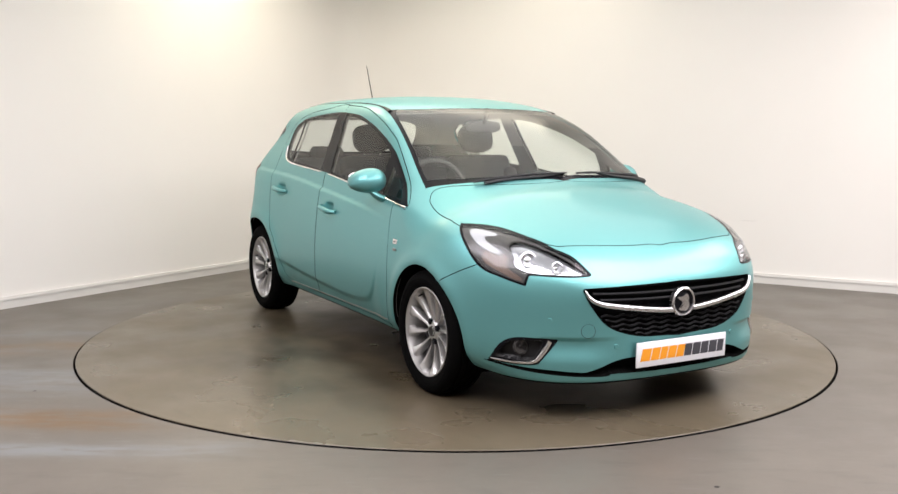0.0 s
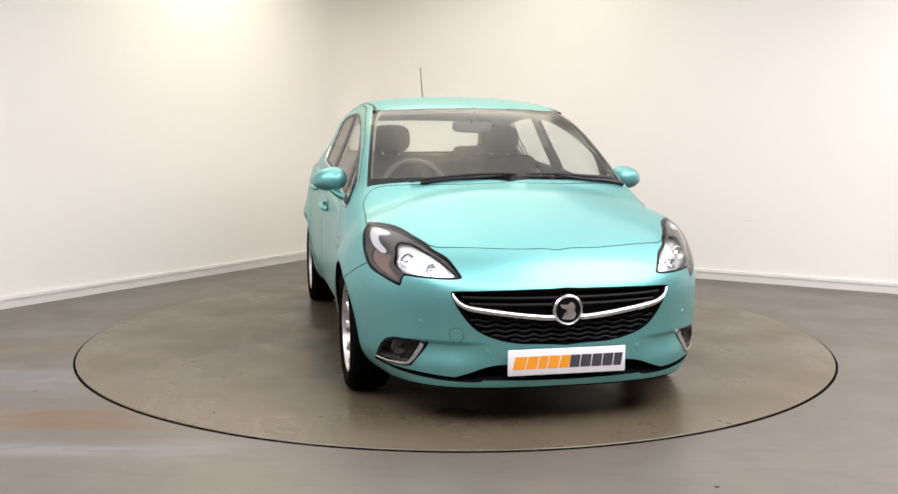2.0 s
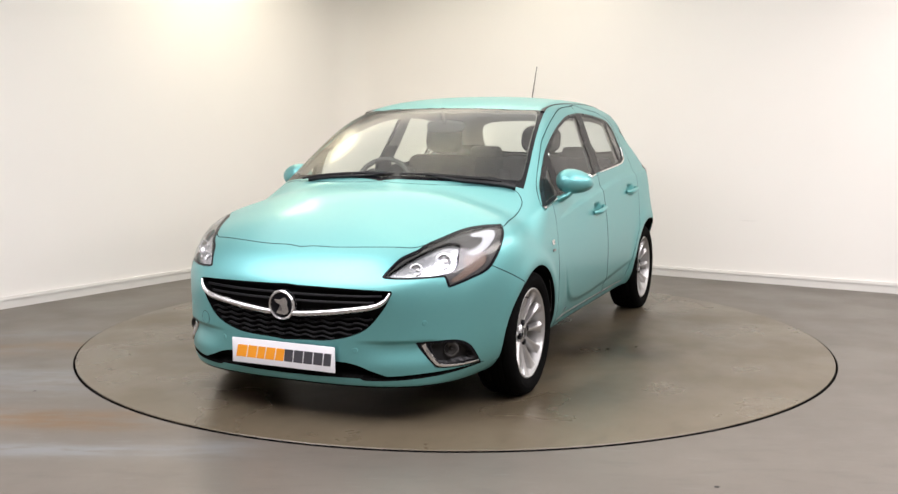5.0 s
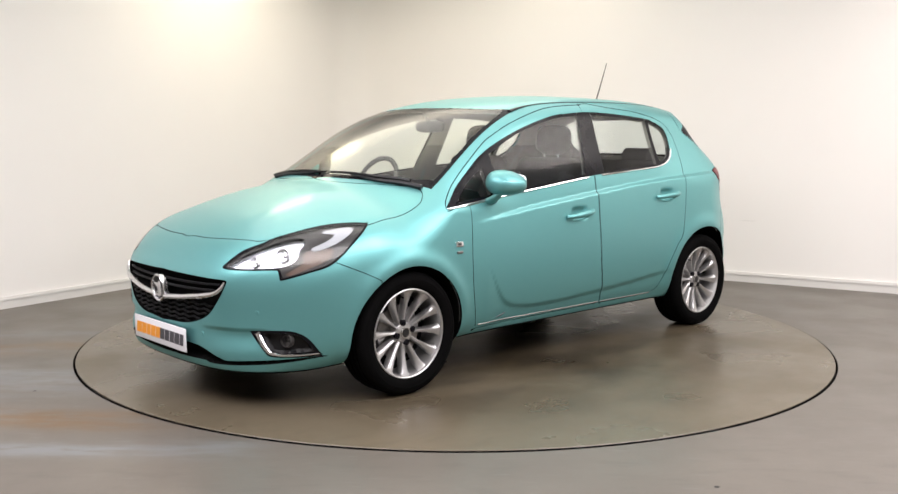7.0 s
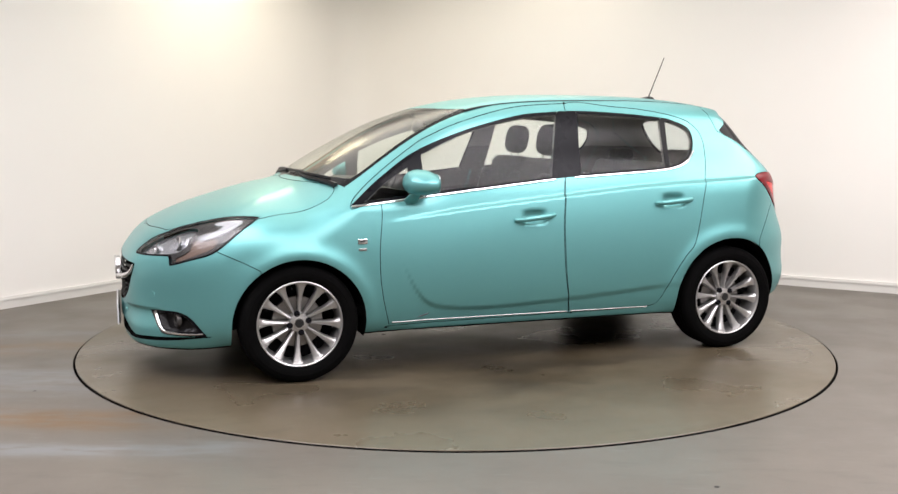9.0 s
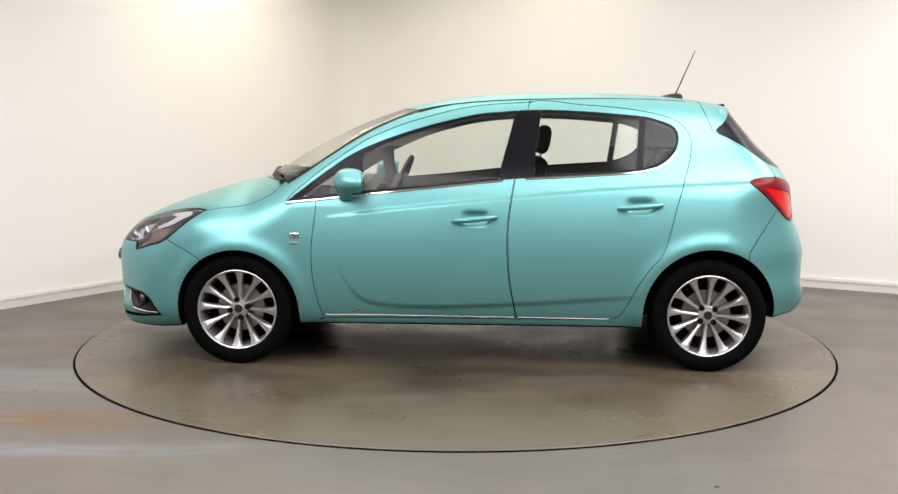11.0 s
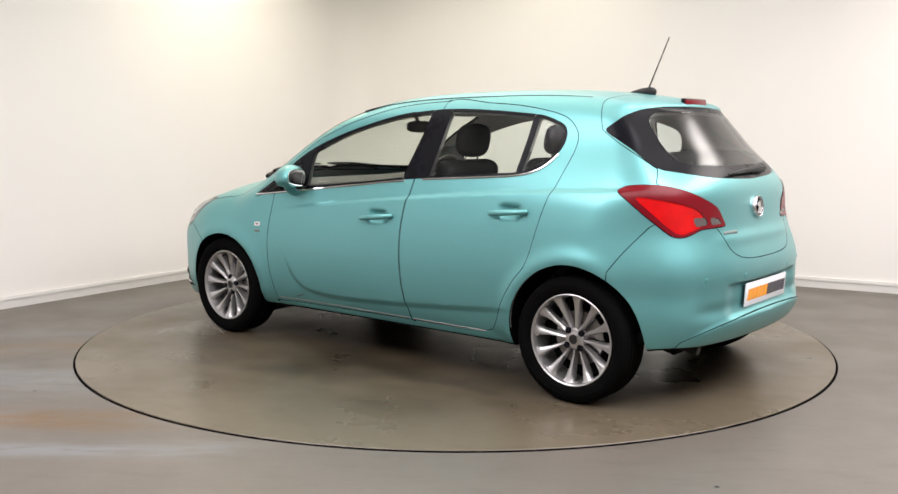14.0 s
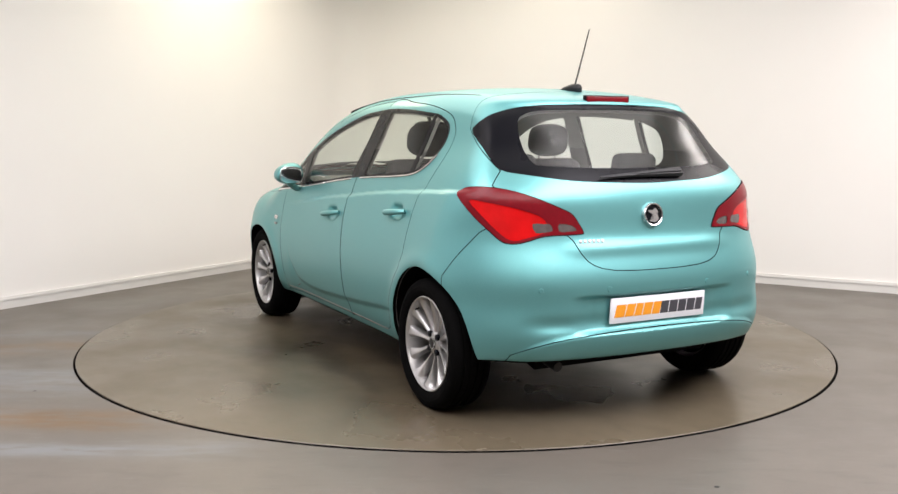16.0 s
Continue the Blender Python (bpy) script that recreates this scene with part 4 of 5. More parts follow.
def lamp_rings(a, z, r):
    def make():
        bm = bmesh.new()
        lathe(bm, [(r, 0.016), (r * 0.86, 0.017), (r * 0.8, 0.004), (r * 0.45, -0.006), (r * 0.4, 0.004), (0.0001, 0.009)], 24)
        bmesh.ops.recalc_face_normals(bm, faces=bm.faces)
        p = round_front(a, z)
        n = Vector(skin_normal(np.array(p)[None])[0]) * 0.5 + Vector((0.6, 0, 0))
        return placed(bm, Matrix.Translation(p - Vector(skin_normal(np.array(p)[None])[0]) * 0.028) @ n.to_track_quat("Y", "Z").to_matrix().to_4x4())
    return make


both("beam_ring", lamp_rings(45.8, 0.713, 0.036), SATIN_CHROME, HEADS, "round chrome dipped beam ring")
both("beam_ring", lamp_rings(37.5, 0.685, 0.027), SATIN_CHROME, HEADS, "round chrome main beam ring")


def fog_light():
    bm = bmesh.new()
    lathe(bm, [(0.034, 0.0), (0.034, 0.02), (0.029, 0.022), (0.026, 0.006), (0.012, 0.002), (0.0001, 0.010)], 28)
    bmesh.ops.recalc_face_normals(bm, faces=bm.faces)
    p = round_front(47.2, 0.325)
    n = Vector(skin_normal(np.array(p)[None])[0])
    return placed(bm, Matrix.Translation(p - n * 0.03) @ Vector((1, 0.25, 0)).to_track_quat("Y", "Z").to_matrix().to_4x4())


both("fog_lamp", fog_light, LAMP_GREY, FOGS, "round fog lamp")


def fog_chrome():
    pts = curve_through([(38.6, 0.362), (39.4, 0.335), (41.2, 0.290), (43.0, 0.266), (47.5, 0.2595), (52.0, 0.2595), (55.4, 0.262)], 6)
    rad = np.interp(np.linspace(0, 1, len(pts)), [0, 0.25, 0.5, 1], [0.012, 0.011, 0.007, 0.003])
    return tube(bmesh.new(), [round_front(a, z, 0.003) for a, z in pts], list(rad), 8, 0.6, (1, 0.6, 0))


both("chrome_trim", fog_chrome, CHROME, FOGS, "chrome fog lamp trim")


for side in ("left", "right"):
    panel("lip_recess", "lip_gap", MATT_BLACK, bumper_front, "dark recess above the bumper lip", side)


def front_lip():
    bm = bmesh.new()
    rows = []
    for y in np.linspace(-0.72, 0.72, 41):
        p = on_front(abs(y), 0.2)
        p.y = y
        rows.append([bm.verts.new(p + Vector(d)) for d in ((-0.045, 0, -0.02), (-0.05, 0, -0.068), (-0.14, 0, -0.07))])
    for p, q in zip(rows, rows[1:]):
        for k in range(2):
            bm.faces.new((p[k], q[k], q[k + 1], p[k + 1]))
    bmesh.ops.recalc_face_normals(bm, faces=bm.faces)
    return bm


part("lower_lip", front_lip(), SATIN_BLACK, bumper_front, "black plastic lower lip")

# ---- grille ----
half = [(0.478, 0.583), (0.462, 0.553), (0.43, 0.531), (0.376, 0.517), (0.21, 0.493), (0.10, 0.481), (0.055, 0.479)]
for sign in (1, -1):
    pts = curve_through(half, 6)
    rad = list(np.interp(np.linspace(0, 1, len(pts)), [0, 0.2, 0.5, 1], [0.005, 0.011, 0.016, 0.0165]))
    ch = []
    for y, z in pts:
        p = on_front(y, z, 0.004)
        ch.append((p.x, sign * p.y, p.z))
    part("chrome_bar", tube(bmesh.new(), ch, rad, 12, 0.85), SATIN_CHROME, grille, "chrome grille bar")
for z, w in ((0.570, 0.44), (0.540, 0.41)):
    pts = []
    for y in np.linspace(-w, w, 33):
        p = on_front(abs(y), z, -0.016)
        pts.append((p.x, y, p.z - 0.012 * (1 - (y / w) ** 2) * 0.5))
    part("grille_slat", tube(bmesh.new(), pts, 0.008, 6, 0.7), GRILLE_BLACK, grille, "black horizontal grille slat")
for row, (z, w) in enumerate(((0.468, 0.405), (0.446, 0.385), (0.424, 0.358), (0.402, 0.315), (0.382, 0.235))):
    pts = []
    for y in np.linspace(-w, w, 91):
        p = on_front(abs(y), z, -0.012)
        pts.append((p.x, y, p.z + 0.0042 * math.sin(2 * math.pi * y / 0.08)))
    part("mesh_slat", tube(bmesh.new(), pts, 0.006, 6, 0.8), GRILLE_BLACK, grille, "wavy black mesh slat")


def badge(centre_pose, r, parent):
    bm = bmesh.new()
    lathe(bm, [(r * 0.80, 0.004), (r * 0.83, 0.012), (r * 0.92, 0.015), (r, 0.009), (r, -0.012)], 40)
    bmesh.ops.recalc_face_normals(bm, faces=bm.faces)
    ring = part("badge", placed(bm, centre_pose), SATIN_CHROME, parent, "round chrome badge ring")
    part("badge_face", placed(disc(r * 0.81, 0.004, 32), centre_pose), GLOSS_BLACK, ring, "black badge face")
    bm = bmesh.new()
    outline = curve_through([(-0.5, -0.62), (-0.05, -0.40), (0.0, 0.0), (-0.42, 0.15), (-0.62, 0.42), (-0.1, 0.42), (0.28, 0.62), (0.55, 0.25), (0.4, 0.05), (0.62, -0.35), (0.3, -0.72)], 4, True)
    top = [bm.verts.new((-x * r * 0.85, 0.010, z * r * 0.85)) for x, z in outline]
    f = bm.faces.new(top)
    bmesh.ops.triangulate(bm, faces=[f])
    ex = bmesh.ops.extrude_face_region(bm, geom=list(bm.faces))
    bmesh.ops.translate(bm, vec=(0, -0.008, 0), verts=[v for v in ex["geom"] if isinstance(v, bmesh.types.BMVert)])
    bmesh.ops.recalc_face_normals(bm, faces=bm.faces)
    part("badge_emblem", placed(bm, centre_pose), SATIN_CHROME, ring, "plain chrome emblem shape")


badge(facing(on_front(0, 0.512), 0.006), 0.066, grille)
badge(facing(on_rear(0, 0.897), 0.003), 0.053, tailgate)


def plate(m, parent):
    """A white plate with a row of orange and grey bars; its y axis points out."""
    bm = bmesh.new()
    box(bm, (0, 0, 0), (0.52, 0.008, 0.111), 0.003)
    base = part("number_plate", placed(bm, m), WHITE_PLATE, parent, "white plate with orange and dark grey bars")
    widths = [0.052, 0.046, 0.038, 0.046, 0.042, 0.042, 0.045, 0.043, 0.045, 0.036]
    gap = 0.005
    x = sum(widths) / 2 + gap * 4.5
    for k, w in enumerate(widths):
        bm = bmesh.new()
        slant = 0.012 if k < 5 else 0.007
        lo, hi = -0.028, 0.026
        front = [bm.verts.new((px, 0.0052, pz)) for px, pz in ((x, lo), (x - w, lo), (x - w - slant, hi), (x - slant, hi))]
        back = [bm.verts.new((v.co.x, 0.0035, v.co.z)) for v in front]
        bm.faces.new(front)
        for i in range(4):
            bm.faces.new((front[i], back[i], back[(i + 1) % 4], front[(i + 1) % 4]))
        bmesh.ops.recalc_face_normals(bm, faces=bm.faces)
        x -= w + gap
        part("bar", placed(bm, m), ORANGE if k < 5 else GREY_PRINT, base, "orange bar" if k < 5 else "dark grey bar", False)
    bm = bmesh.new()
    box(bm, (0, -0.006, 0), (0.50, 0.010, 0.10), 0.003)
    part("plate_holder", placed(bm, m), SATIN_BLACK, base, "black plate backing")


plate(Matrix.Translation((2.112, 0, 0.295)) @ Vector((1, 0, -0.02)).to_track_quat("Y", "Z").to_matrix().to_4x4(), bumper_front)
plate(Matrix.Translation((-1.848, 0, 0.497)) @ Vector((-1, 0, -0.05)).to_track_quat("Y", "Z").to_matrix().to_4x4(), bumper_rear)

for y, z in ((0.335, 0.335), (0.60, 0.452)):
    both("parking_sensor", lambda: placed(disc(0.011, 0.0025, 18), facing(on_front(y, z))), PAINT, bumper_front, "small round parking sensor")
for y, z in ((0.575, 0.6), (0.27, 0.595)):
    both("parking_sensor", lambda: placed(disc(0.011, 0.0025, 18), facing(on_rear(y, z))), PAINT, bumper_rear, "small round parking sensor")
p = on_front(0.462, 0.408)
p.y = -p.y
tow_cover = part("tow_cover", placed(disc(0.03, 0.0004, 28), facing(p)), PAINT, bumper_front, "round tow eye cover")
bm = bmesh.new()
lathe(bm, [(0.0302, -0.002), (0.0302, 0.0007), (0.0316, 0.0007), (0.0316, -0.002)], 36)
bmesh.ops.recalc_face_normals(bm, faces=bm.faces)
part("cover_gap", placed(bm, facing(p)), DARK_ALLOY, tow_cover, "fine dark gap round the cover")

# ---- wheels ----
def wheel_parts():
    """A wheel whose axle is its y axis and whose outer face looks along +y."""
    root = new("wheel")
    groove = [(0.214, -0.080), (0.226, -0.092), (0.252, -0.099), (0.274, -0.098), (0.289, -0.088), (0.2965, -0.072)]
    tread = []
    for h in (-0.05, -0.017, 0.017, 0.05):
        tread += [(0.298, h - 0.006), (0.291, h - 0.004), (0.291, h + 0.004), (0.298, h + 0.006)]
    outer = [(r, -h) for r, h in groove[::-1]]
    side = outer[:3] + [(0.262, 0.0985), (0.259, 0.1), (0.256, 0.0985)] + outer[3:]
    bm = bmesh.new()
    lathe(bm, groove + tread + side, 72)
    bmesh.ops.recalc_face_normals(bm, faces=bm.faces)
    part("tyre", bm, RUBBER, root, "black rubber tyre")
    bm = bmesh.new()
    lathe(bm, [(0.217, 0.078), (0.2165, 0.086), (0.213, 0.088), (0.208, 0.085), (0.204, 0.072), (0.200, 0.045), (0.197, -0.06), (0.215, -0.080)], 72)
    bmesh.ops.recalc_face_normals(bm, faces=bm.faces)
    rim = part("rim", bm, ALLOY, root, "silver multi-spoke alloy rim")
    # added black disc: gives the shaded hollow behind the spokes as a colour
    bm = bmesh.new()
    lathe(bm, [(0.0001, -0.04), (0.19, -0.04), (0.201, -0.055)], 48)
    part("spoke_shade_disc", bm, MATT_BLACK, root, "black disc standing in for shade behind the spokes")
    bm = bmesh.new()
    lathe(bm, [(0.05, 0.0), (0.128, 0.0), (0.13, -0.004), (0.13, -0.022), (0.05, -0.022)], 48)
    bmesh.ops.recalc_face_normals(bm, faces=bm.faces)
    part("brake_disc", bm, STEEL, root, "steel brake disc")
    bm = bmesh.new()
    lathe(bm, [(0.0001, 0.052), (0.028, 0.052), (0.033, 0.050), (0.044, 0.050), (0.050, 0.044), (0.053, 0.02), (0.05, -0.02)], 48)
    bmesh.ops.remove_doubles(bm, verts=bm.verts, dist=0.0003)
    bmesh.ops.recalc_face_normals(bm, faces=bm.faces)
    hub = part("hub", bm, ALLOY, rim)
    count = 12
    spoke_mesh = None
    for k in range(count):
        a = 2 * math.pi * (k + 0.5) / count
        if spoke_mesh is None:
            bm = bmesh.new()
            rows = []
            for r, w, h, low in ((0.04, 0.0075, 0.044, 0.020), (0.075, 0.0072, 0.045, 0.012), (0.11, 0.0088, 0.051, 0.012), (0.145, 0.0122, 0.059, 0.016), (0.178, 0.0185, 0.068, 0.028), (0.195, 0.0245, 0.073, 0.042), (0.2055, 0.035, 0.077, 0.05)):
                ridge = 0.35 * w
                rows.append([bm.verts.new(q) for q in ((-w, low, r), (-w, h - 0.009, r), (-w + 0.003, h - 0.005, r), (ridge, h, r), (ridge + 0.004, h - 0.001, r), (w, h - 0.013, r), (w, low, r))])
            for p, q in zip(rows, rows[1:]):
                for i in range(6):
                    bm.faces.new((p[i], p[i + 1], q[i + 1], q[i]))
            bmesh.ops.recalc_face_normals(bm, faces=bm.faces)
            ob = part("spoke", bm, ALLOY, rim)
            spoke_mesh = ob.data
        else:
            ob = new("spoke", spoke_mesh)
            ob.parent = rim
        ob.matrix_basis = Matrix.Rotation(a, 4, "Y")
    nut = None
    for k in range(4):
        a = math.pi / 2 * k
        if nut is None:
            bm = bmesh.new()
            lathe(bm, [(0.0001, 0.057), (0.0075, 0.057), (0.0095, 0.053), (0.0155, 0.0535), (0.0155, 0.04)], 12)
            bmesh.ops.recalc_face_normals(bm, faces=bm.faces)
            ob = part("wheel_bolt", bm, GLOSS_BLACK, rim, "dark recessed wheel bolt")
            nut = ob.data
        else:
            ob = tagged(new("wheel_bolt", nut), "dark recessed wheel bolt")
            ob.parent = rim
        ob.location = (0.049 * math.sin(a), 0, 0.049 * math.cos(a))
    cap = placed(disc(0.026, 0.004, 24, 0.001), Matrix.Translation((0, 0.0525, 0)))
    part("centre_cap", cap, DARK_ALLOY, rim, "dark centre cap")
    bm = bmesh.new()
    lathe(bm, [(0.022, 0.0), (0.0225, 0.003), (0.026, 0.003), (0.0265, 0.0)], 24)
    bmesh.ops.recalc_face_normals(bm, faces=bm.faces)
    part("cap_ring", placed(bm, Matrix.Translation((0, 0.0555, 0))), CHROME, rim, "chrome cap ring")
    bm = bmesh.new()
    tube(bm, [(0, 0.062, 0.187), (0, 0.085, 0.18)], 0.004, 8)
    part("valve", bm, SATIN_BLACK, rim, "black tyre valve")
    root.parent = car
    return root


first = wheel_parts()
WHEEL_SPOTS = [pose(1.255, 0.752, 0.2975, 0, 12, 0), pose(-1.255, 0.752, 0.2975, 0, 40, 0), pose(1.255, -0.752, 0.2975, 0, 25, 180), pose(-1.255, -0.752, 0.2975, 0, 70, 180)]
for m in WHEEL_SPOTS[1:]:
    copy_thing(first, m)
first.matrix_basis = WHEEL_SPOTS[0]

for cx, cz, r in ((1.252, 0.29, 0.343), (-1.258, 0.303, 0.357)):
    def liner():
        bm = bmesh.new()
        rows = []
        for a in np.linspace(-0.25, math.pi + 0.25, 40):
            x, z = cx + r * math.cos(a), cz + r * math.sin(a)
            edge = min(on_side(x, max(z, 0.22)).y - 0.006, 0.9)
            rows.append([bm.verts.new((x, edge, z)), bm.verts.new((x, edge - 0.04, z)), bm.verts.new((x, 0.48, z)), bm.verts.new((cx + 0.02 * math.cos(a), 0.475, cz))])
        for p, q in zip(rows, rows[1:]):
            for k in range(3):
                bm.faces.new((p[k], q[k], q[k + 1], p[k + 1]))
        return bm
    both("arch_liner", liner, MATT_BLACK, car, "matt black wheel arch liner")
for x in (1.255, -1.255):
    bm = bmesh.new()
    tube(bm, [(x, -0.7, 0.29), (x, 0.7, 0.29)], 0.035, 12)
    part("axle", bm, MATT_BLACK, car, "dark axle beam")

# ---- mirrors, handles, strips ----
def ball(centre, halves, power=2.5, steps=(28, 20)):
    """A rounded block: a ball with squarish sides."""
    bm = bmesh.new()
    s = lambda v: math.copysign(abs(v) ** (2 / power), v)
    rows = []
    for i in range(steps[1] + 1):
        t = math.pi * i / steps[1] - math.pi / 2
        rows.append([bm.verts.new((centre[0] + halves[0] * s(math.cos(t)) * s(math.cos(u)), centre[1] + halves[1] * s(math.cos(t)) * s(math.sin(u)), centre[2] + halves[2] * s(math.sin(t))))
                     for u in (2 * math.pi * k / steps[0] for k in range(steps[0]))])
    for p, q in zip(rows, rows[1:]):
        for k in range(steps[0]):
            bm.faces.new((p[k], p[(k + 1) % steps[0]], q[(k + 1) % steps[0]], q[k]))
    bmesh.ops.remove_doubles(bm, verts=bm.verts, dist=1e-5)
    bmesh.ops.recalc_face_normals(bm, faces=bm.faces)
    return bm


FRONT_DOORS = (DOORS["left", "front"], DOORS["right", "front"])
REAR_DOORS = (DOORS["left", "rear"], DOORS["right", "rear"])


def mirror_shell():
    bm = ball((0.64, 0.86, 0.990), (0.088, 0.094, 0.074), 2.25)
    for v in bm.verts:
        t = min(max((v.co.y - 0.766) / 0.188, 0), 1)
        h = v.co.z - 0.990
        h *= (1 - 0.26 * t * t) * (1.0 if h > 0 else 0.86)
        v.co.z = 0.996 + h - 0.012 * t
        v.co.x = max(v.co.x - 0.04 * t * t, 0.575 - 0.02 * t)
    return bm


SHELLS = both("door_mirror", mirror_shell, PAINT, FRONT_DOORS, "turquoise painted door mirror")


def mirror_foot():
    return tube(bmesh.new(), [(0.66, 0.765, 0.898), (0.665, 0.80, 0.903), (0.66, 0.83, 0.925), (0.65, 0.845, 0.945)], [0.042, 0.038, 0.036, 0.036], 14, 0.5, (0, 0, 1))


both("mirror_foot", mirror_foot, PAINT, SHELLS, "turquoise mirror foot")


def mirror_glass():
    bm = ball((0.568, 0.865, 0.99), (0.004, 0.072, 0.05), 3.0, (24, 12))
    for v in bm.verts:
        t = (v.co.y - 0.774) / 0.176
        v.co.x -= 0.018 * t
    return bm


both("mirror_glass", mirror_glass, CHROME, SHELLS, "mirror glass")


def handle(x0, z0, x1, z1):
    def make():
        pts = []
        for k in range(15):
            t = k / 14
            out = 0.030 * (1 - abs(2 * t - 1) ** 4) + 0.004
            q = on_side(x0 + (x1 - x0) * t, z0 + (z1 - z0) * t + 0.002)
            pts.append((q.x, (on_side(x0, z0).y * (1 - t) + on_side(x1, z1).y * t) + out, q.z))
        return tube(bmesh.new(), pts, [0.0115 + 0.004 * math.sin(math.pi * k / 14) for k in range(15)], 10, 1.0)
    return make


both("door_handle", handle(0.092, 0.784, -0.137, 0.808), PAINT, FRONT_DOORS, "turquoise pull handle")
both("door_handle", handle(-0.772, 0.858, -0.998, 0.876), PAINT, REAR_DOORS, "turquoise pull handle")


def belt_strip(x0, x1):
    def make():
        pts = curve_through([(0.98, 0.875), (0.8, 0.893), (0.609, 0.914), (0.2, 0.958), (-0.228, 1.001), (-0.732, 1.032), (-0.922, 1.051), (-1.023, 1.089), (-1.084, 1.148)], 8)
        pts = [p for p in pts if x1 <= p[0] <= x0]
        return tube(bmesh.new(), [on_side(x, z, 0.002) for x, z in pts], 0.0065, 8, 0.9, (0, 0, 1))
    return make


both("belt_strip", belt_strip(0.98, -0.226), CHROME, FRONT_DOORS, "chrome window strip")
both("belt_strip", belt_strip(-0.24, -1.2), CHROME, REAR_DOORS, "chrome window strip")


def sill_strip(x0, x1):
    return lambda: tube(bmesh.new(), [on_side(x, 0.270 + 0.004 * x, 0.0005) for x in np.linspace(x0, x1, 20)], 0.0032, 6)


both("sill_strip", sill_strip(0.775, -0.235), STEEL, FRONT_DOORS, "bright lower door strip")
both("sill_strip", sill_strip(-0.26, -0.74), STEEL, REAR_DOORS, "bright lower door strip")


def wing_badge(z, w, h):
    def make():
        bm = bmesh.new()
        box(bm, (0, 0, 0), (w, 0.006, h), 0.002)
        return placed(bm, facing(on_side(0.935, z), 0.002))
    return make


both("wing_badge", wing_badge(0.702, 0.05, 0.026), CHROME, car, "small chrome wing badge")
both("badge_inset", wing_badge(0.702, 0.03, 0.012), GREY_PRINT, car, "dark badge inset")
both("wing_badge", wing_badge(0.662, 0.04, 0.013), STEEL, car, "small silver wing badge")

bm = tube(bmesh.new(), [on_side(x, z, 0.0003) for x, z in ((0.64, 0.292), (0.615, 0.297), (0.59, 0.304), (0.568, 0.312))], [0.0012, 0.003, 0.0035, 0.001], 6)
part("scratch", bm, GREY_PRINT, DOORS["left", "front"], "short dark scratch")

def valance():
    bm = bmesh.new()
    rows = []
    for a in np.linspace(22, 62, 16):
        q = round_front(a, 0.2)
        n = Vector(skin_normal(np.array(q)[None])[0])
        n.z = 0
        q = q - n * 0.035
        rows.append([bm.verts.new((q.x, q.y, z)) for z in (0.20, 0.115)])
    for s, t in zip(rows, rows[1:]):
        bm.faces.new((s[0], t[0], t[1], s[1]))
    ex = bmesh.ops.extrude_face_region(bm, geom=list(bm.faces))
    bmesh.ops.translate(bm, vec=(-0.02, -0.02, 0), verts=[v for v in ex["geom"] if isinstance(v, bmesh.types.BMVert)])
    bmesh.ops.recalc_face_normals(bm, faces=bm.faces)
    return bm


both("wheel_deflector", valance, SATIN_BLACK, bumper_front, "black plastic air deflector")

# ---- roof, wipers, tail ----
base = on_top(-1.16, 0)
bm = ball((-1.155, 0, base.z + 0.006), (0.078, 0.032, 0.030), 2.4)
for v in bm.verts:
    t = (v.co.x + 1.225) / 0.14
    v.co.z = base.z + (v.co.z - base.z) * (1.15 - 0.75 * t)
aerial = part("aerial", bm, SATIN_BLACK, car, "black aerial foot")
bm = bmesh.new()
tube(bm, [(-1.185, 0, base.z + 0.015), (-1.2, 0, base.z + 0.05), (-1.298, 0, 1.737)], [0.006, 0.004, 0.0026], 8)
part("aerial_rod", bm, SATIN_BLACK, aerial, "thin black aerial rod")

q = on_rear(0, 1.402)
BRAKE_POSE = Matrix.Translation((q.x - 0.004, 0, 1.400)) @ Vector((-1, 0, 0.02)).to_track_quat("Y", "Z").to_matrix().to_4x4()
bm = bmesh.new()
box(bm, (0, -0.004, 0), (0.252, 0.02, 0.044), 0.005)
brake_frame = part("brake_light_frame", placed(bm, BRAKE_POSE), GLOSS_BLACK, tailgate, "black brake light frame")
bm = bmesh.new()
box(bm, (0, 0.002, 0), (0.236, 0.02, 0.033), 0.004)
part("high_brake_light", placed(bm, BRAKE_POSE), RED_LENS, brake_frame, "dark red high-level brake light")


def roof_ditch():
    pts = curve_through([(0.292, 0.562), (0.18, 0.548), (0.0, 0.538), (-0.4, 0.530), (-0.8, 0.522), (-1.15, 0.500)], 8)
    rad = np.interp(np.linspace(0, 1, len(pts)), [0, 0.12, 0.3, 1], [0.017, 0.014, 0.006, 0.003])
    return tube(bmesh.new(), [on_top(x, y, 0.0) for x, y in pts], list(rad), 8, 0.5)


both("roof_moulding", roof_ditch, SATIN_BLACK, car, "thin black roof ditch moulding")


def blade(points, out, radii, name, parent, label, surface):
    pts = curve_through(points, 8)
    return part(name, tube(bmesh.new(), [surface(a, b, out) for a, b in pts], list(np.interp(np.linspace(0, 1, len(pts)), np.linspace(0, 1, len(radii)), radii)), 6), SATIN_BLACK, parent, label)


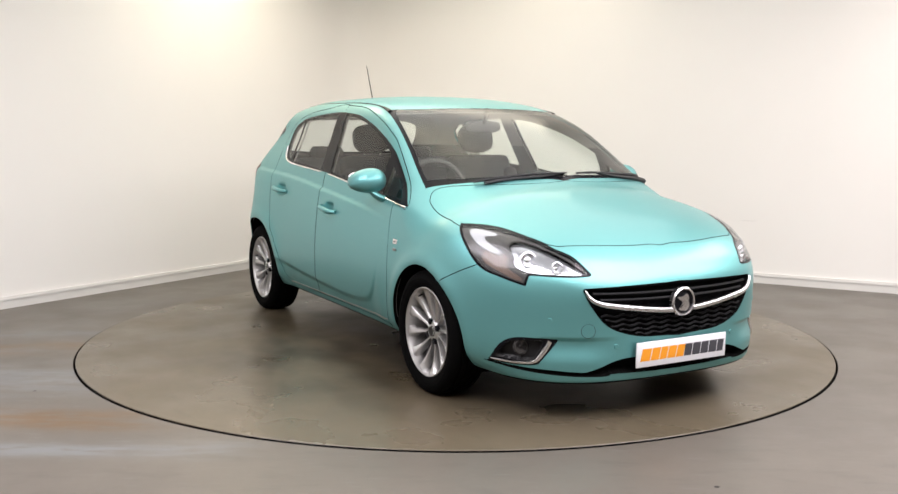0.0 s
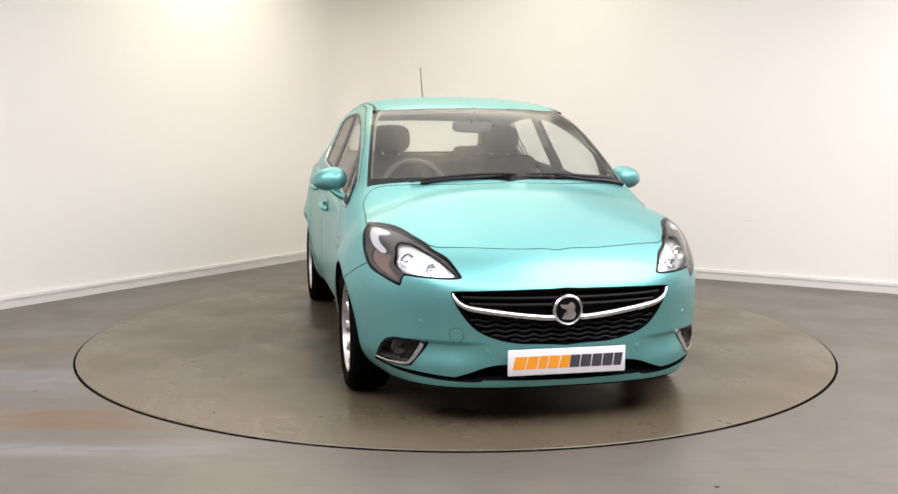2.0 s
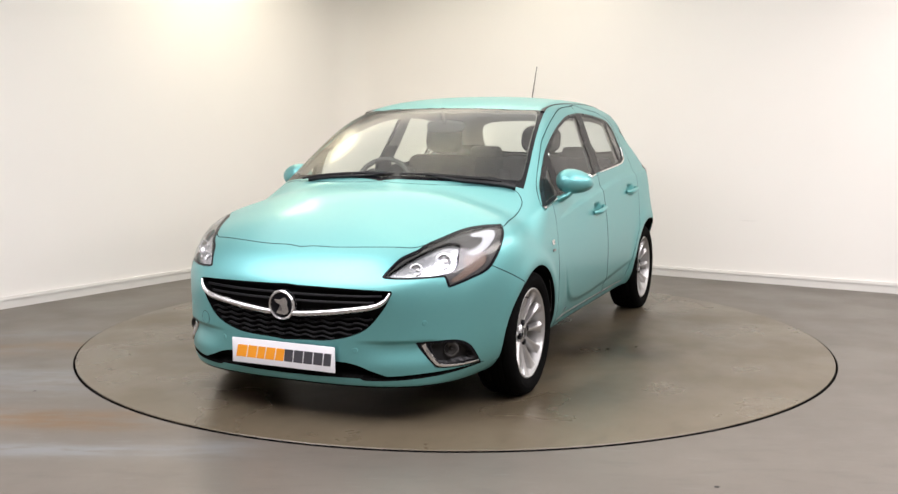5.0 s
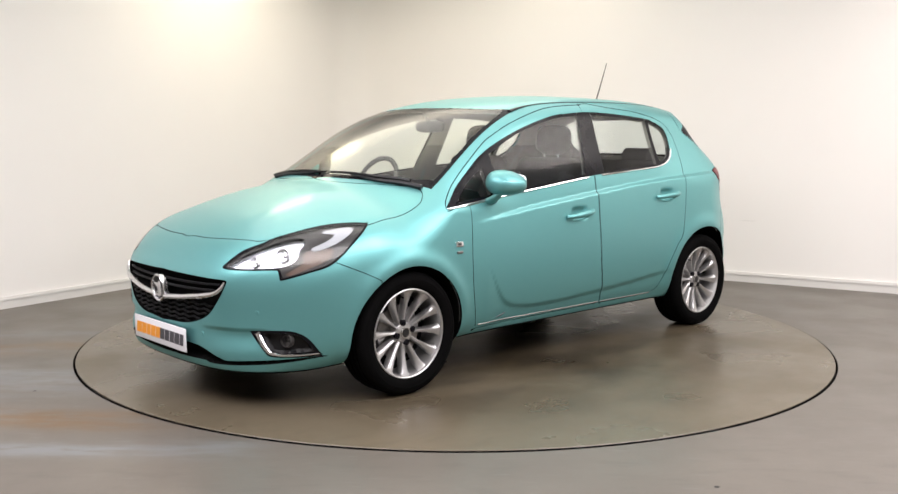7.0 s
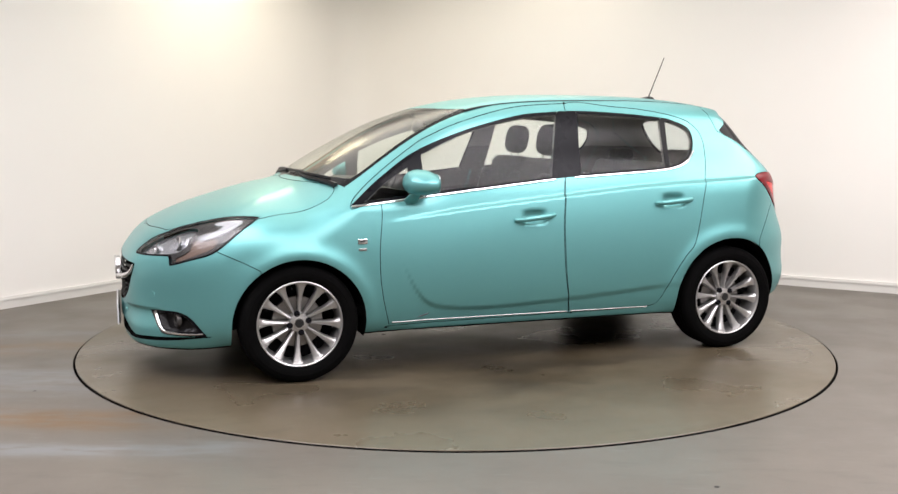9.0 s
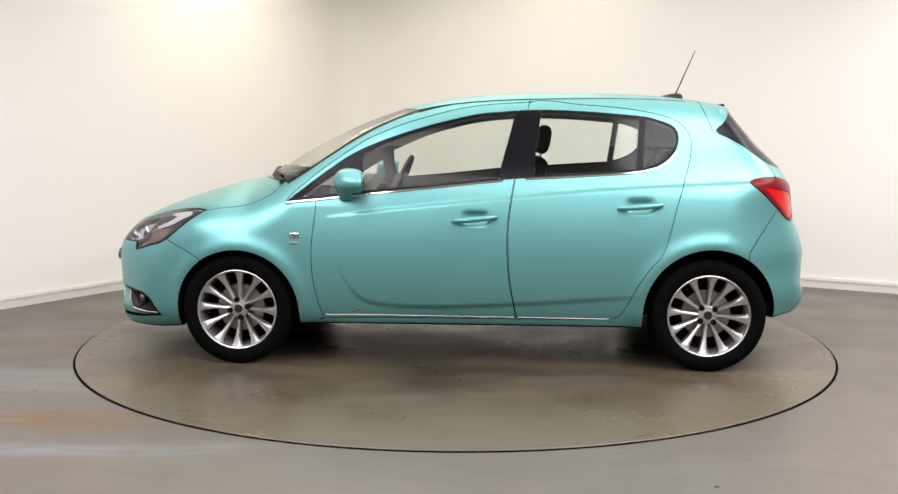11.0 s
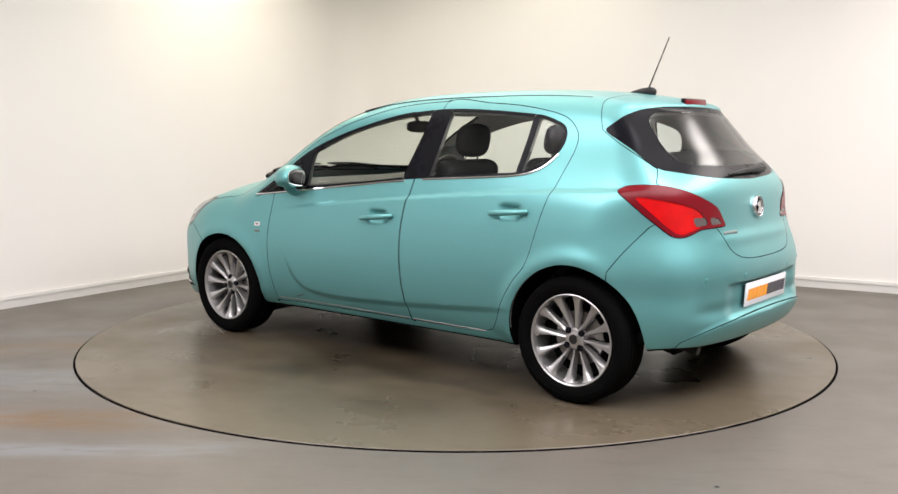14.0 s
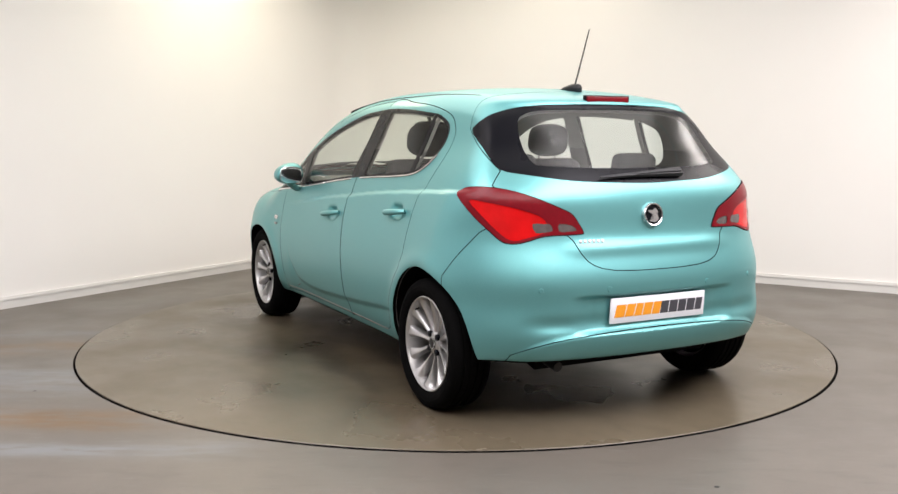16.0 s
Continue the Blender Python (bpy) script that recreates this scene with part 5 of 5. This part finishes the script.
blade([(1.125, -0.50), (1.155, -0.3), (1.165, 0.02)], 0.014, [0.006, 0.008, 0.006], "wiper", windscreen, "black windscreen wiper", on_top)
blade([(1.045, 0.60), (1.125, 0.40), (1.165, 0.10)], 0.014, [0.012, 0.009, 0.006], "wiper", windscreen, "black windscreen wiper", on_top)
blade([(1.15, -0.45), (1.175, -0.15), (1.15, 0.05)], 0.006, [0.011, 0.009, 0.004], "wiper_arm", windscreen, "black wiper arm", on_top)
blade([(1.03, 0.67), (1.13, 0.45), (1.15, 0.25)], 0.008, [0.016, 0.011, 0.004], "wiper_arm", windscreen, "black wiper arm", on_top)
blade([(0.245, 1.052), (0.05, 1.062), (-0.2, 1.066)], 0.014, [0.004, 0.012, 0.019], "rear_wiper", tailgate, "black rear wiper", on_rear)
blade([(0.06, 1.062), (-0.06, 1.068), (-0.19, 1.072)], 0.022, [0.006, 0.012, 0.017], "rear_wiper_arm", tailgate, "black rear wiper arm", on_rear)
for x in np.linspace(0.27, 0.375, 6):
    bm = bmesh.new()
    box(bm, (0, 0, 0), (0.014, 0.004, 0.016), 0.001)
    part("letter_bar", placed(bm, facing(on_rear(x, 0.795), 0.0)), STEEL, tailgate, "small chrome bar")
bm = bmesh.new()
tube(bm, [(-1.4, 0.42, 0.27), (-1.6, 0.42, 0.255), (-1.70, 0.42, 0.24)], 0.022, 14)
part("exhaust_pipe", bm, DARK_ALLOY, car, "dull steel exhaust pipe")

# ---- cabin ----
ROOM = ["body", "door_front", "door_rear", "tailgate", "side_trim", "backlight_band", "screen_band"]


def lining(name, mat, mask, label):
    m = np.isin(LABEL, ROOM) & mask & (MID[:, 0] < 1.0) & (MID[:, 0] > -1.75)
    used, inv = np.unique(F[m], return_inverse=True)
    tri = inv.reshape(-1, 3)
    v = V[used] - N[used] * 0.022
    flip = np.array([1, -1, 1])
    mesh_object(name, np.r_[v, v * flip], np.r_[tri[:, ::-1], tri + len(v)], mat, car, label, True, np.r_[-N[used], -N[used] * flip])


lining("headliner", HEADLINER, MID[:, 2] > 1.17, "pale grey cloth headliner and pillars")
lining("door_lining", TRIM, (MID[:, 2] <= 1.17) & (MID[:, 2] > 0.3), "dark grey door and boot lining")
bm = bmesh.new()
box(bm, (-0.3, 0, 0.33), (2.6, 1.5, 0.05), 0.02)
part("cabin_floor", bm, MATT_BLACK, car, "dark carpeted cabin floor")
bm = bmesh.new()
box(bm, (1.05, 0, 0.6), (0.06, 1.42, 0.62), 0.02)
part("bulkhead", bm, MATT_BLACK, car, "dark bulkhead")


def dashboard():
    bm = bmesh.new()
    rows = []
    for y in np.linspace(-0.69, 0.69, 31):
        hood = 0.035 * math.exp(-((y + 0.36) / 0.17) ** 4)
        bow = 0.06 * (y / 0.69) ** 2
        rows.append([bm.verts.new(q) for q in ((1.08 - bow * 2, y, 0.945), (0.95 - bow, y, 0.965), (0.78 - bow * 0.3, y, 0.962 + hood * 0.6), (0.66, y, 0.945 + hood), (0.625, y, 0.90 + hood * 0.5), (0.66, y, 0.78), (0.72, y, 0.5))])
    for p, q in zip(rows, rows[1:]):
        for k in range(6):
            bm.faces.new((p[k], q[k], q[k + 1], p[k + 1]))
    bmesh.ops.recalc_face_normals(bm, faces=bm.faces)
    return bm


part("dashboard", dashboard(), DASH, car, "dark moulded dashboard")
wheel_pose = pose(0.50, -0.36, 0.925, 0, -24, 0)
bm = bmesh.new()
lathe(bm, [(0.182 + 0.015 * math.cos(a), 0.015 * math.sin(a)) for a in np.linspace(0, 2 * math.pi, 11)[:-1]], 48, pose(0, 0, 0, 0, 0, 90), True)
bmesh.ops.recalc_face_normals(bm, faces=bm.faces)
steering = part("steering_wheel", placed(bm, wheel_pose), DASH, car, "black steering wheel")
bm = ball((0.02, 0, -0.01), (0.03, 0.075, 0.07), 2.6)
part("wheel_boss", placed(bm, wheel_pose), DASH, steering)
for a in (20, 160, 270):
    bm = bmesh.new()
    tube(bm, [(0.01, 0.05 * math.cos(radians(a)), 0.05 * math.sin(radians(a))), (0, 0.18 * math.cos(radians(a)), 0.18 * math.sin(radians(a)))], 0.016, 8, 0.6)
    part("wheel_spoke", placed(bm, wheel_pose), STEEL if a != 270 else DASH, steering)


def soft_block(size, bevel=0.05):
    bm = bmesh.new()
    box(bm, (0, 0, 0), size, bevel, segments=4)
    return bm


def seat(x, y):
    cushion = part("front_seat", placed(soft_block((0.5, 0.48, 0.16)), pose(x + 0.1, y, 0.51, 0, -6, 0)), FABRIC, car, "dark cloth front seat")
    part("backrest", placed(soft_block((0.13, 0.47, 0.62), 0.055), pose(x - 0.25, y, 0.80, 0, -16, 0)), FABRIC, cushion)
    for s in (1, -1):
        part("bolster", placed(soft_block((0.17, 0.09, 0.5), 0.04), pose(x - 0.21, y + s * 0.2, 0.77, 0, -16, 0)), FABRIC, cushion)
        bm = bmesh.new()
        tube(bm, [(x - 0.33, y + s * 0.055, 1.06), (x - 0.352, y + s * 0.055, 1.165)], 0.006, 8)
        part("headrest_post", bm, CHROME, cushion, "thin chrome headrest post")
    part("headrest", placed(ball((0, 0, 0), (0.05, 0.128, 0.092), 2.9), pose(x - 0.355, y, 1.208, 0, -10, 0)), FABRIC, cushion)


seat(0.035, 0.36)
seat(-0.065, -0.36)
bench = part("rear_seat", placed(soft_block((0.5, 1.24, 0.16)), pose(-0.78, 0, 0.56, 0, -5, 0)), FABRIC, car, "dark cloth rear bench")
part("backrest", placed(soft_block((0.13, 1.24, 0.56), 0.05), pose(-1.1, 0, 0.80, 0, -20, 0)), FABRIC, bench)
for y in (-0.36, 0.36):
    part("headrest", placed(soft_block((0.09, 0.25, 0.12), 0.04), pose(-1.2, y, 1.09, 0, -14, 0)), FABRIC, bench)
bm = bmesh.new()
box(bm, (-1.42, 0, 1.0), (0.36, 1.1, 0.02), 0.006)
part("parcel_shelf", bm, TRIM, car, "dark parcel shelf")
bm = ball((0.375, 0, 1.285), (0.016, 0.12, 0.036), 3.2)
glass_m = part("cabin_mirror", bm, DASH, car, "black interior mirror")
bm = bmesh.new()
tube(bm, [(0.38, 0, 1.30), (0.42, 0, 1.365)], 0.012, 8)
part("mirror_stem", bm, DASH, glass_m)


def motions():
    rows = [(t, pose(0, 0, TABLE_PROUD, 0, 0, a)) for t, a in TURNS]
    walk(turntable, rows)
    walk(car, [(t, m @ pose(*CAR_ON_TABLE, 0)) for t, m in rows])


motions()
